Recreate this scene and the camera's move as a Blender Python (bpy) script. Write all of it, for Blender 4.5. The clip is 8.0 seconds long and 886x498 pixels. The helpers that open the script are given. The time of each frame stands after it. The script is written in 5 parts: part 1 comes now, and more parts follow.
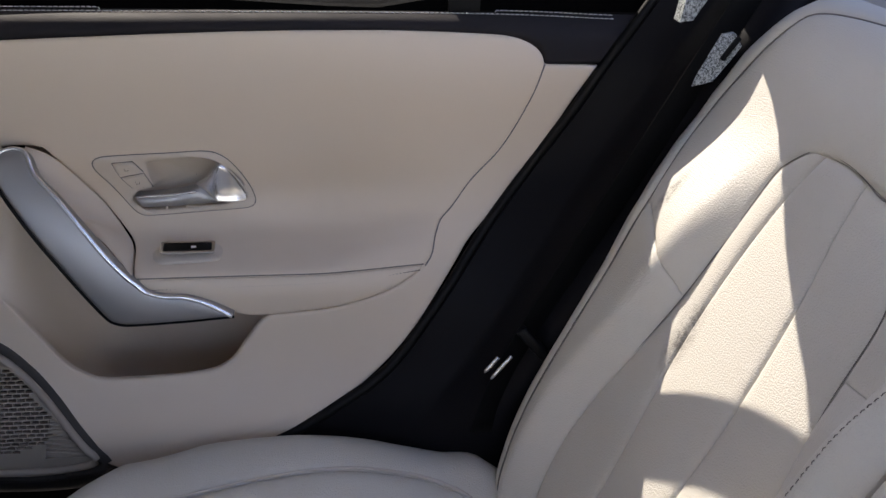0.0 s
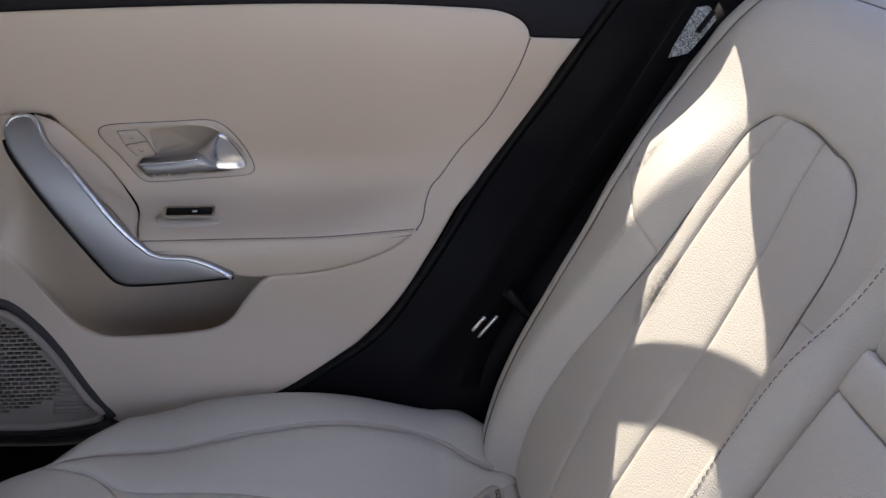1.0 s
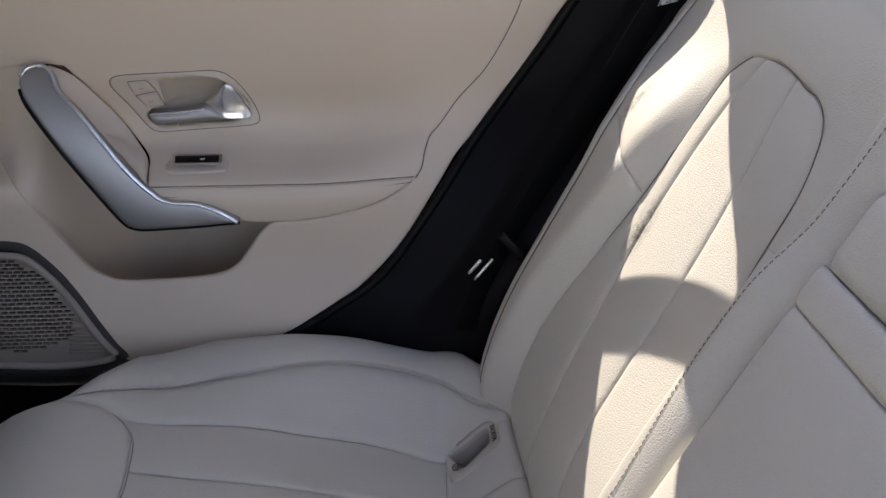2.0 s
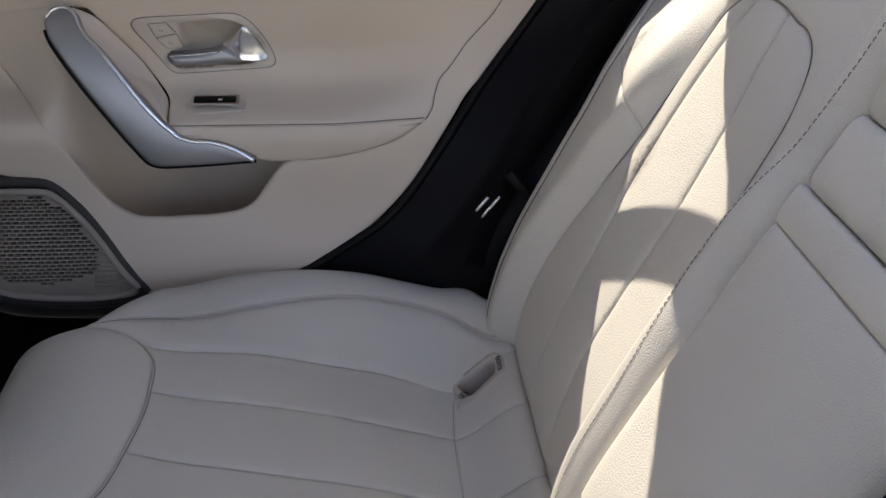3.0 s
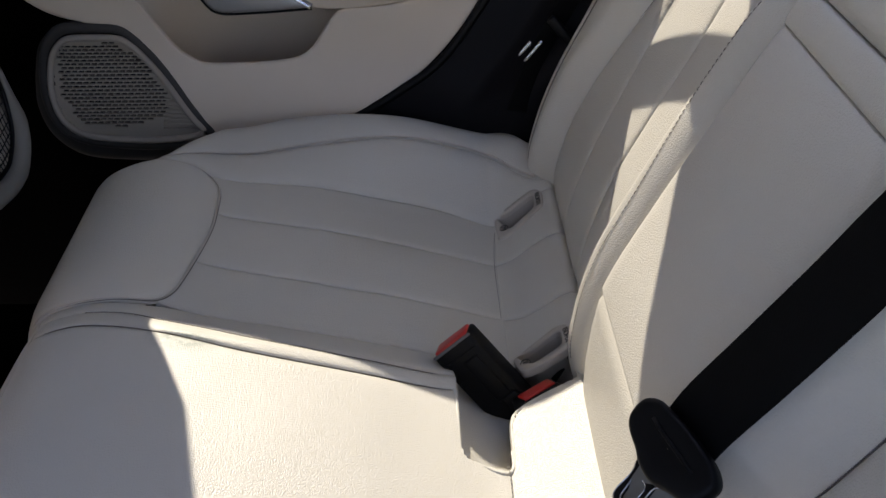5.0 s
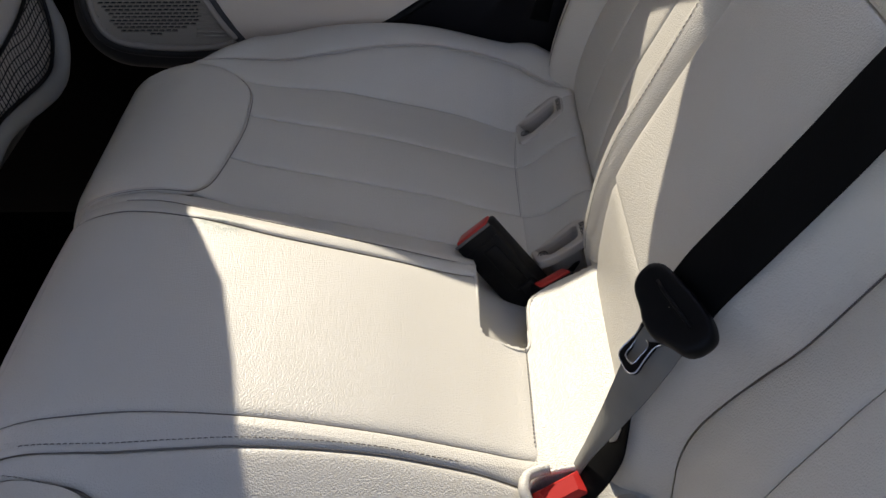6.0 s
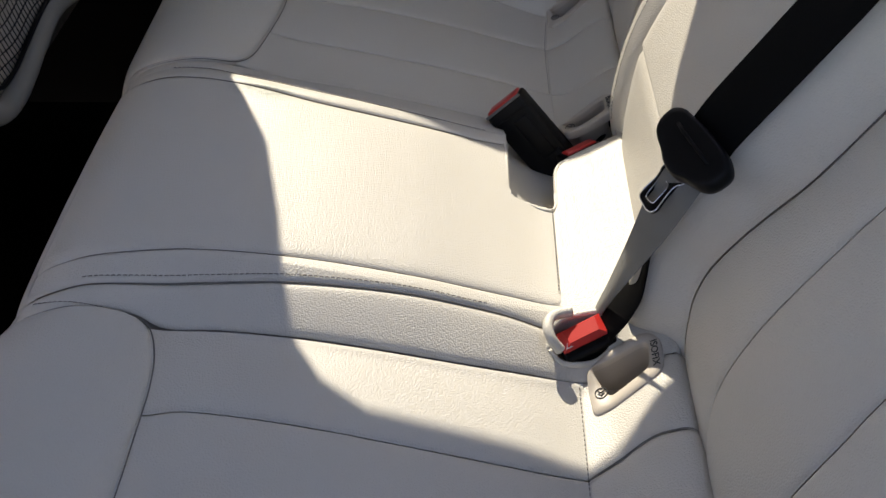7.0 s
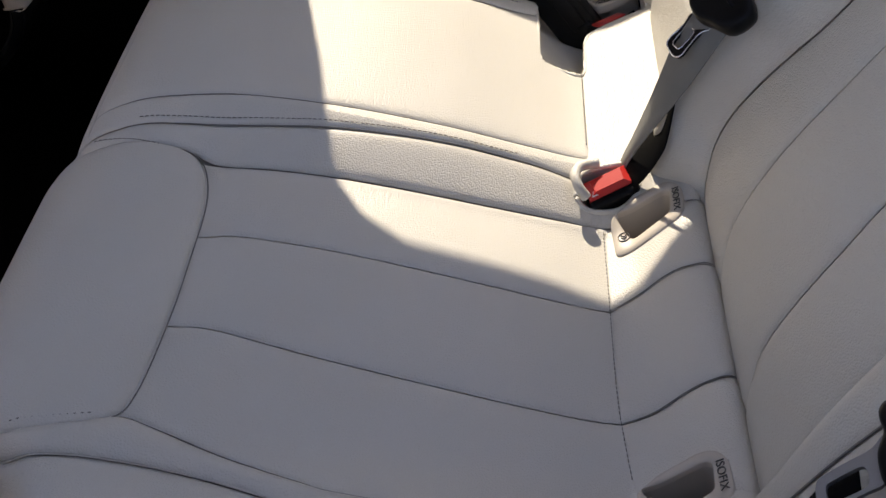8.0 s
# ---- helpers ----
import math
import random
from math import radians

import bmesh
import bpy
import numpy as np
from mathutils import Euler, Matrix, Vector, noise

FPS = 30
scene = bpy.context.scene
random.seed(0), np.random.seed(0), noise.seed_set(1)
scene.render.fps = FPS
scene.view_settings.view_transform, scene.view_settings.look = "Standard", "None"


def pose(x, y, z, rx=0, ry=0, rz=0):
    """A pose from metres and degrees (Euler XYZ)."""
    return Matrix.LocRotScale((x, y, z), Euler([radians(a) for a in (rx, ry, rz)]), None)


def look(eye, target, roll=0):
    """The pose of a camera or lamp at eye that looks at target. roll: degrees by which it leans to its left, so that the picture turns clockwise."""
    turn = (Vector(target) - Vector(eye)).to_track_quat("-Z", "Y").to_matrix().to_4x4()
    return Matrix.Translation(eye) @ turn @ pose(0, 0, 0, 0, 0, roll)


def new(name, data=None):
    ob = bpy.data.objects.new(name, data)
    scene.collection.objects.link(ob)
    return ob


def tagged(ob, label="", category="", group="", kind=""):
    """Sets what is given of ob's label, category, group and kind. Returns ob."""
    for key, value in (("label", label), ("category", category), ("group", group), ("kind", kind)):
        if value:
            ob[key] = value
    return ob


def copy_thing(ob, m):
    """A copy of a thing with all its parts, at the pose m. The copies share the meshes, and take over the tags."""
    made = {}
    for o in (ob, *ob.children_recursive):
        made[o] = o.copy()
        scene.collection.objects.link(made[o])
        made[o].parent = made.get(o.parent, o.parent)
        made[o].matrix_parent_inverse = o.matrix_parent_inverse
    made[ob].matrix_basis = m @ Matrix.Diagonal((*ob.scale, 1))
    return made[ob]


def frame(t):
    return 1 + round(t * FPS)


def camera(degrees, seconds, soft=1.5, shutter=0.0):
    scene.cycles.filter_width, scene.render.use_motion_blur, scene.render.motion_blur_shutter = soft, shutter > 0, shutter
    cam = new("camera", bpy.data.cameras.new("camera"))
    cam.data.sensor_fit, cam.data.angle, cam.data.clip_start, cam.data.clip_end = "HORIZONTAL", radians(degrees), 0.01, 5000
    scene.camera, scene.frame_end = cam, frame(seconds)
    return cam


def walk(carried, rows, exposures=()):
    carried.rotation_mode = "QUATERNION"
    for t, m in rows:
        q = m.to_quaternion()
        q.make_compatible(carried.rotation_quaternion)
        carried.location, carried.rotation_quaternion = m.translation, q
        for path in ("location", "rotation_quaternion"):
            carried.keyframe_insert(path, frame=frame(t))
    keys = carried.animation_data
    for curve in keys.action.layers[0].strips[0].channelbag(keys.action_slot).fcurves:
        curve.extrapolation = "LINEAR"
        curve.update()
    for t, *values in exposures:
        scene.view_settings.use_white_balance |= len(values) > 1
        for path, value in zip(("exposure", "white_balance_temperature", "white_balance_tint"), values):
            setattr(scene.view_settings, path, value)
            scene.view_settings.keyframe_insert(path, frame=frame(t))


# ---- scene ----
cam = camera(48.6, 8.0)
PATH = [
    (0, (0.031, 0.063, 1.036), (0.288, 1.864, 0.206), 2.1),
    (0.5, (0.025, 0.035, 1.031), (0.29, 1.834, 0.197), 2.3),
    (1, (0.035, 0.003, 1.028), (0.292, 1.8, 0.187), 2.3),
    (2.5, (0.061, -0.075, 1.008), (0.252, 1.692, 0.091), 1.5),
    (3, (0.064, -0.102, 1.004), (0.235, 1.65, 0.055), 1.5),
    (3.5, (0.066, -0.129, 0.998), (0.206, 1.606, 0.014), 1.4),
    (4, (0.068, -0.158, 0.992), (0.187, 1.557, -0.03), 1.2),
    (5.5, (0.076, -0.241, 0.968), (0.094, 1.384, -0.198), -0.3),
    (6, (0.076, -0.277, 0.965), (0.074, 1.312, -0.25), -0.4),
    (6.5, (0.072, -0.315, 0.959), (0.044, 1.238, -0.301), -0.6),
    (7, (0.071, -0.355, 0.946), (0.017, 1.141, -0.379), -0.9),
    (7.5, (0.071, -0.396, 0.935), (-0.006, 1.057, -0.438), -1.1),
    (8, (0.063, -0.445, 0.924), (-0.031, 0.962, -0.493), -1.0),
]
EXPOSED = .9
walk(cam, [(t, look(eye, target, roll)) for t, eye, target, roll in PATH],
     [(t, EXPOSED + e, k, tint) for t, e, k, tint in ((0, 1.12, 7750, 29), (1, 1.12, 7750, 29), (2.5, 1.13, 7850, 27), (4, 1.04, 7900, 26), (5.5, .68, 7900, 25), (7, .82, 8200, 24), (8, .90, 8500, 27))])

# ---- light ----
SUN = Vector((-.30, 1.0, .80)).normalized()      # towards the sun
WINDOW = [(-.345, .86), (-.10, .850), (.05, .842), (.10, .841), (.17, .853), (.21, .866), (.25, .876), (.40, .882), (.425, .90), (.41, .947), (.380, .985), (.347, 1.017), (.325, 1.032), (.298, 1.038), (.268, 1.050), (.242, 1.062), (.212, 1.083), (.16, 1.096), (.114, 1.106), (.055, 1.118), (-.05, 1.121), (-.12, 1.122), (-.19, 1.130), (-.24, 1.139), (-.30, 1.150), (-.330, 1.141), (-.344, 1.116), (-.335, 1.05), (-.331, .98), (-.343, .93), (-.352, .90)]
world = bpy.data.worlds.new("sky")
scene.world = world
world.use_nodes = True
sky = world.node_tree.nodes.new("ShaderNodeTexSky")
sky.sky_type, sky.sun_disc = "NISHITA", False
sky.dust_density, sky.ozone_density = .5, 1.5
sky.sun_elevation = math.asin(SUN.z)
sky.sun_rotation = math.atan2(SUN.x, SUN.y)
world.node_tree.links.new(sky.outputs[0], world.node_tree.nodes["Background"].inputs[0])
world.node_tree.nodes["Background"].inputs[1].default_value = .15
sun = new("sun", bpy.data.lights.new("sun", "SUN"))
sun.data.energy, sun.data.angle, sun.data.color = 4.9, radians(.4), (.95, 1, .94)
sun.matrix_world = look(SUN * 10, (0, 0, 0))


def material(name):
    m = bpy.data.materials.new(name)
    m.use_nodes = True
    return m, m.node_tree.nodes, m.node_tree.links, m.node_tree.nodes["Principled BSDF"]


def leather(name, colour, rough=.5, grain=650, depth=.25, stain=.10, ridge=.0006, marks=(), gloss=.4):
    """Coated leather: pebbled grain, fine pores, faint soiling and wear in patches."""
    m, n, l, b = material(name)
    co = n.new("ShaderNodeTexCoord")
    cells = n.new("ShaderNodeTexVoronoi"); cells.feature = "F1"; cells.inputs["Scale"].default_value = grain; cells.inputs["Randomness"].default_value = .85
    warp = n.new("ShaderNodeTexNoise"); warp.inputs["Scale"].default_value = grain * .6; warp.inputs["Detail"].default_value = 3
    soft = n.new("ShaderNodeTexNoise"); soft.inputs["Scale"].default_value = 34; soft.inputs["Detail"].default_value = 4
    big = n.new("ShaderNodeTexNoise"); big.inputs["Scale"].default_value = 6; big.inputs["Detail"].default_value = 5
    for q in (cells, warp, soft, big):
        l.new(co.outputs["Object"], q.inputs["Vector"])
    add = n.new("ShaderNodeMath"); add.operation = "ADD"
    half = n.new("ShaderNodeMath"); half.operation = "MULTIPLY"; half.inputs[1].default_value = .10
    l.new(warp.outputs["Fac"], half.inputs[0])
    l.new(cells.outputs["Distance"], add.inputs[0]); l.new(half.outputs[0], add.inputs[1])
    bump = n.new("ShaderNodeBump"); bump.inputs["Strength"].default_value = depth; bump.inputs["Distance"].default_value = ridge; bump.invert = True
    l.new(add.outputs[0], bump.inputs["Height"])
    wave = n.new("ShaderNodeBump"); wave.inputs["Strength"].default_value = .05; wave.inputs["Distance"].default_value = .004
    l.new(soft.outputs["Fac"], wave.inputs["Height"]); l.new(bump.outputs["Normal"], wave.inputs["Normal"])
    l.new(wave.outputs["Normal"], b.inputs["Normal"])
    mix = n.new("ShaderNodeMix"); mix.data_type = "RGBA"
    mix.inputs["A"].default_value = (*colour, 1)
    mix.inputs["B"].default_value = (*[c * (1 - stain) * k for c, k in zip(colour, (1, .985, .96))], 1)
    l.new(big.outputs["Fac"], mix.inputs["Factor"])
    base = mix.outputs["Result"]
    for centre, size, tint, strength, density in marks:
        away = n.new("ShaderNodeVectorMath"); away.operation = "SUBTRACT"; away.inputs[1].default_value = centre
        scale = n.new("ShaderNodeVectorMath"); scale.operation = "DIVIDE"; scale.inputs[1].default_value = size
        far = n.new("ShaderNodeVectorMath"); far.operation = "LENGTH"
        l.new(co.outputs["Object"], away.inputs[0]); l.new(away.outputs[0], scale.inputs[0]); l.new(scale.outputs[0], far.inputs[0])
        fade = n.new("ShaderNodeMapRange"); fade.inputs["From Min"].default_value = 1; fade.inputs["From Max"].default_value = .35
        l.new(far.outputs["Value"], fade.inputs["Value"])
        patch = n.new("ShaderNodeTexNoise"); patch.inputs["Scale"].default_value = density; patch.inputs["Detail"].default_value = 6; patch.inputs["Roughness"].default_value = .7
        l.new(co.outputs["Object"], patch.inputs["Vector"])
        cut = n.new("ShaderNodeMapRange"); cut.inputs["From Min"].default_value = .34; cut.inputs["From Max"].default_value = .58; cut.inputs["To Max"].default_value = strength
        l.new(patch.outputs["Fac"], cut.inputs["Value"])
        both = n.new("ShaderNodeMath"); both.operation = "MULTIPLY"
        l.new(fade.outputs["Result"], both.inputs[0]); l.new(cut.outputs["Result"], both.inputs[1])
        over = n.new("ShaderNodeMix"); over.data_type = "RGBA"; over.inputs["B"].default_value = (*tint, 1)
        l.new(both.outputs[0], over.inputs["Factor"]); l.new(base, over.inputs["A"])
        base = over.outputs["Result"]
    l.new(base, b.inputs["Base Color"])
    r = n.new("ShaderNodeMapRange"); r.inputs["To Min"].default_value = rough - .08; r.inputs["To Max"].default_value = rough + .08
    l.new(soft.outputs["Fac"], r.inputs["Value"]); l.new(r.outputs["Result"], b.inputs["Roughness"])
    b.inputs["Specular IOR Level"].default_value = gloss
    return m


def plain(name, colour, rough=.5, metal=0.0, grain=900, depth=.15, vary=.12, spec=.5):
    """Moulded plastic, metal or cloth with fine grain and uneven gloss."""
    m, n, l, b = material(name)
    co = n.new("ShaderNodeTexCoord")
    fine = n.new("ShaderNodeTexNoise"); fine.inputs["Scale"].default_value = grain; fine.inputs["Detail"].default_value = 2
    big = n.new("ShaderNodeTexNoise"); big.inputs["Scale"].default_value = 12; big.inputs["Detail"].default_value = 5
    l.new(co.outputs["Object"], fine.inputs["Vector"]); l.new(co.outputs["Object"], big.inputs["Vector"])
    bump = n.new("ShaderNodeBump"); bump.inputs["Strength"].default_value = depth; bump.inputs["Distance"].default_value = .0004
    l.new(fine.outputs["Fac"], bump.inputs["Height"]); l.new(bump.outputs["Normal"], b.inputs["Normal"])
    mix = n.new("ShaderNodeMix"); mix.data_type = "RGBA"
    mix.inputs["A"].default_value = (*colour, 1); mix.inputs["B"].default_value = (*[c * (1 - vary) for c in colour], 1)
    l.new(big.outputs["Fac"], mix.inputs["Factor"]); l.new(mix.outputs["Result"], b.inputs["Base Color"])
    r = n.new("ShaderNodeMapRange"); r.inputs["To Min"].default_value = max(rough - .06, .03); r.inputs["To Max"].default_value = rough + .06
    l.new(big.outputs["Fac"], r.inputs["Value"]); l.new(r.outputs["Result"], b.inputs["Roughness"])
    b.inputs["Metallic"].default_value = metal
    b.inputs["Specular IOR Level"].default_value = spec
    return m


def webbing(name, colour):
    """Woven belt: a fine twill across the strap."""
    m, n, l, b = material(name)
    co = n.new("ShaderNodeTexCoord")
    w = n.new("ShaderNodeTexWave"); w.inputs["Scale"].default_value = 620; w.inputs["Distortion"].default_value = 1.5
    l.new(co.outputs["Object"], w.inputs["Vector"])
    bump = n.new("ShaderNodeBump"); bump.inputs["Strength"].default_value = .2; bump.inputs["Distance"].default_value = .0003
    l.new(w.outputs["Fac"], bump.inputs["Height"]); l.new(bump.outputs["Normal"], b.inputs["Normal"])
    big = n.new("ShaderNodeTexNoise"); big.inputs["Scale"].default_value = 25
    l.new(co.outputs["Object"], big.inputs["Vector"])
    mix = n.new("ShaderNodeMix"); mix.data_type = "RGBA"
    mix.inputs["A"].default_value = (*colour, 1); mix.inputs["B"].default_value = (*[c * .7 for c in colour], 1)
    l.new(big.outputs["Fac"], mix.inputs["Factor"]); l.new(mix.outputs["Result"], b.inputs["Base Color"])
    b.inputs["Roughness"].default_value = .7
    b.inputs["Specular IOR Level"].default_value = .05
    b.inputs["Sheen Weight"].default_value = .008
    b.inputs["Sheen Roughness"].default_value = .35
    return m


def speckled(name, dark, light, grain):
    """Felt of mixed fibres: light and dark flecks."""
    m, n, l, b = material(name)
    co = n.new("ShaderNodeTexCoord")
    fleck = n.new("ShaderNodeTexNoise"); fleck.inputs["Scale"].default_value = grain; fleck.inputs["Detail"].default_value = 4; fleck.inputs["Roughness"].default_value = .8
    l.new(co.outputs["Object"], fleck.inputs["Vector"])
    cut = n.new("ShaderNodeMapRange"); cut.inputs["From Min"].default_value = .42; cut.inputs["From Max"].default_value = .58
    l.new(fleck.outputs["Fac"], cut.inputs["Value"])
    mix = n.new("ShaderNodeMix"); mix.data_type = "RGBA"; mix.inputs["A"].default_value = (*dark, 1); mix.inputs["B"].default_value = (*light, 1)
    l.new(cut.outputs["Result"], mix.inputs["Factor"]); l.new(mix.outputs["Result"], b.inputs["Base Color"])
    bump = n.new("ShaderNodeBump"); bump.inputs["Strength"].default_value = .8; bump.inputs["Distance"].default_value = .001
    l.new(fleck.outputs["Fac"], bump.inputs["Height"]); l.new(bump.outputs["Normal"], b.inputs["Normal"])
    b.inputs["Roughness"].default_value = .95
    return m


def tinted_glass(name, tint):
    """A thin tinted pane: what is not mirrored at its face passes through with the tint."""
    m, n, l, b = material(name)
    clear = n.new("ShaderNodeBsdfTransparent"); clear.inputs["Color"].default_value = (*tint, 1)
    shine = n.new("ShaderNodeBsdfGlossy"); shine.inputs["Roughness"].default_value = .02
    fresnel = n.new("ShaderNodeFresnel"); fresnel.inputs["IOR"].default_value = 1.45
    mix = n.new("ShaderNodeMixShader")
    l.new(fresnel.outputs[0], mix.inputs[0]); l.new(clear.outputs[0], mix.inputs[1]); l.new(shine.outputs[0], mix.inputs[2])
    l.new(mix.outputs[0], n["Material Output"].inputs["Surface"])
    return m


SCUFFS = [((.362, .872, .714), (.036, .012, .028), (.12, .115, .10), .7, 150), ((.341, .754, .629), (.045, .020, .040), (.14, .13, .115), .75, 150),
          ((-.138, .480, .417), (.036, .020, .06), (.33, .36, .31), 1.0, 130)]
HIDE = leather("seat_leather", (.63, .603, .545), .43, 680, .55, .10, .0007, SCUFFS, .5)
DOOR_HIDE = leather("door_vinyl", (.67, .565, .465), .5, 900, .12, .06)
CORE = plain("seam_core", (.38, .35, .31), .9)
THREAD = plain("thread", (.20, .185, .165), .8)
PIPE = leather("piping", (.60, .55, .49), .45, 900, .1)
BEIGE_PLASTIC = plain("beige_plastic", (.55, .49, .42), .45)
BLACK = plain("black_plastic", (.004, .004, .0045), .45, spec=.16)
BLACK_VINYL = leather("black_vinyl", (.0065, .0062, .0078), .5, 900, .12, gloss=.10)
TRIM_VINYL = leather("trim_vinyl", (.024, .0225, .026), .65, 900, .15, gloss=.05)
CARPET = plain("black_carpet", (.002, .002, .0022), .95, grain=400, depth=.8, spec=.02)
WEB = webbing("belt_webbing", (.007, .007, .0072))
# Same belt webbing, its colour lightened for light bounced onto the lap part.
LIT_WEB = webbing("lit_webbing", (.24, .24, .225))
SATIN = plain("satin_silver", (.40, .40, .405), .46, .9, 1500, .05)
SILVER = plain("bright_satin", (.86, .87, .89), .24, .95, 1500, .03)
CHROME = plain("chrome", (.78, .79, .80), .12, 1.0, 1500, .02, .04)
RED = plain("red_plastic", (.62, .03, .025), .35)
WHITE = plain("white_mark", (.78, .77, .75), .6)
DARK_INK = plain("ink", (.05, .05, .05), .7)
FELT = speckled("grey_felt", (.06, .07, .07), (.50, .54, .54), 420)
GRILLE = plain("grille_plastic", (.31, .27, .225), .55)
SPEAKER_RIM = plain("speaker_rim", (.34, .295, .25), .5, spec=.3)
CHARCOAL = plain("charcoal_trim", (.05, .046, .044), .6, spec=.2)
HEADLINER = plain("headliner", (.42, .41, .40), .95)
ASPHALT = plain("asphalt", (.22, .21, .20), .9, grain=80, depth=.8, vary=.3)
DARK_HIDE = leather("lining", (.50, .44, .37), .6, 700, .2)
DOOR_PLASTIC = plain("door_plastic", (.62, .535, .45), .42)
GREY_HIDE = leather("front_seat_back", (.46, .43, .385), .55, 800, .15)
SHELL_RIM = plain("shell_rim", (.25, .235, .21), .6, spec=.25)
# The plate's beige darkened: shade inside the wells is put into the colour.
ANCHOR_SHADE = plain("anchor_shade", (.47, .42, .36), .5)
WINDOW_GLASS = tinted_glass("window_glass", (.70, .722, .72))
GREY_PLASTIC = plain("grey_plastic", (.12, .12, .125), .5)
PALE_THREAD = plain("pale_thread", (.55, .55, .56), .8)


C = 0.363            # the bench's middle line (y)


def lerp_table(rows):
    """A smooth curve through rows of (parameter, values...)."""
    rows = np.array(rows, float)
    k, v = rows[:, 0], rows[:, 1:]
    m = np.gradient(v, k, axis=0)

    def at(q):
        q = np.clip(np.asarray(q, float), k[0], k[-1])
        i = np.clip(np.searchsorted(k, q) - 1, 0, len(k) - 2)
        h = k[i + 1] - k[i]
        u = (q - k[i]) / h
        u_, h_ = u[..., None], h[..., None]
        return ((1 + 2 * u_) * (1 - u_) ** 2 * v[i] + u_ * (1 - u_) ** 2 * h_ * m[i]
                + u_ ** 2 * (3 - 2 * u_) * v[i + 1] + u_ ** 2 * (u_ - 1) * h_ * m[i + 1])
    return at


def step(q, lo, hi):
    u = np.clip((np.asarray(q, float) - lo) / (hi - lo), 0, 1)
    return u * u * (3 - 2 * u)


SEAT_PROFILE = lerp_table([(-.52, -.285, .15), (-.42, -.310, .25), (-.355, -.316, .32), (-.315, -.308, .362), (-.28, -.285, .392), (-.25, -.252, .4055),
                           (-.20, -.20, .407), (-.165, -.165, .396), (-.05, -.05, .373), (.06, .06, .347), (.13, .13, .3295), (.155, .155, .3235), (.165, .165, .3220), (.175, .175, .3238), (.185, .185, .3280),
                           (.205, .205, .3435), (.222, .222, .3575), (.233, .2325, .3628), (.242, .2400, .3622), (.250, .2450, .3570), (.26, .251, .347), (.29, .268, .320)])
MID_PROFILE = lerp_table([(-.52, -.275, .15), (-.42, -.300, .25), (-.355, -.306, .32), (-.315, -.300, .372), (-.28, -.28, .405), (-.25, -.25, .419),
                          (-.20, -.20, .424), (-.165, -.165, .421), (-.08, -.08, .404), (.02, .02, .380), (.10, .10, .358), (.15, .15, .350),
                          (.18, .18, .353), (.205, .205, .360), (.222, .222, .3655), (.233, .2325, .3678), (.242, .2400, .3662), (.250, .2450, .3600), (.26, .251, .349), (.29, .268, .320)])


def cushion_surface(a, y):
    """The bench's upper side: a runs from the front skirt to the back, y across the car."""
    a, y = np.broadcast_arrays(np.asarray(a, float), np.asarray(y, float))
    s = np.abs(y - C)
    mid = 1 - .30 * step(s, .122, .196) - .70 * np.clip((s - .126) / .066, 0, 1)
    p = SEAT_PROFILE(a) * (1 - mid)[..., None] + MID_PROFILE(a) * mid[..., None]
    raised = .052 * step(s, .435, .56) * step(a, -.22, .08) * (1 - .75 * step(a, .17, .25))
    edge = np.interp(a, [-.28, -.235, -.17, -.09, 0, .09, .16, .195, .215, .26], [.44, .455, .535, .562, .568, .570, .567, .560, .535, .485])
    over = np.maximum(s - edge, 0)
    turn = np.minimum(over / .045, math.pi / 2)
    down = .045 * (1 - np.cos(turn)) + np.maximum(over - .045 * math.pi / 2, 0)
    out = np.minimum(s, edge) + .045 * np.sin(turn)
    return np.stack([p[..., 0], C + np.sign(y - C) * out, p[..., 1] + raised - down], -1)


BACK_PROFILE = lerp_table([(.28, .272, .28), (.33, .252, .33), (.352, .2440, .352), (.376, .2410, .376), (.42, .248, .42), (.47, .263, .47), (.55, .298, .55), (.64, .342, .64), (.72, .381, .72),
                           (.80, .420, .80), (.85, .445, .85), (.875, .462, .873), (.90, .483, .886), (.925, .507, .888), (.96, .54, .875), (1.0, .57, .85)])


SHOULDER = np.array([(.55, .525), (.62, .528), (.68, .538), (.74, .566), (.79, .574), (.83, .562), (.86, .546), (.89, .53)]).T


def back_surface(t, y):
    """The backrests' face: t runs upwards (the height, up to the rounded top), y across the car."""
    t, y = np.broadcast_arrays(np.asarray(t, float), np.asarray(y, float))
    p = BACK_PROFILE(t)
    s = np.abs(y - C)
    edge = np.interp(t, SHOULDER[0], SHOULDER[1])
    over = np.maximum(s - edge, 0)
    turn = np.minimum(over / .045, math.pi / 2)
    back = .045 * (1 - np.cos(turn)) + np.maximum(over - .045 * math.pi / 2, 0)
    out = np.minimum(s, edge) + .03 * np.sin(turn)
    return np.stack([p[..., 0] + back * .92, C + np.sign(y - C) * out, p[..., 1] - back * .35], -1)


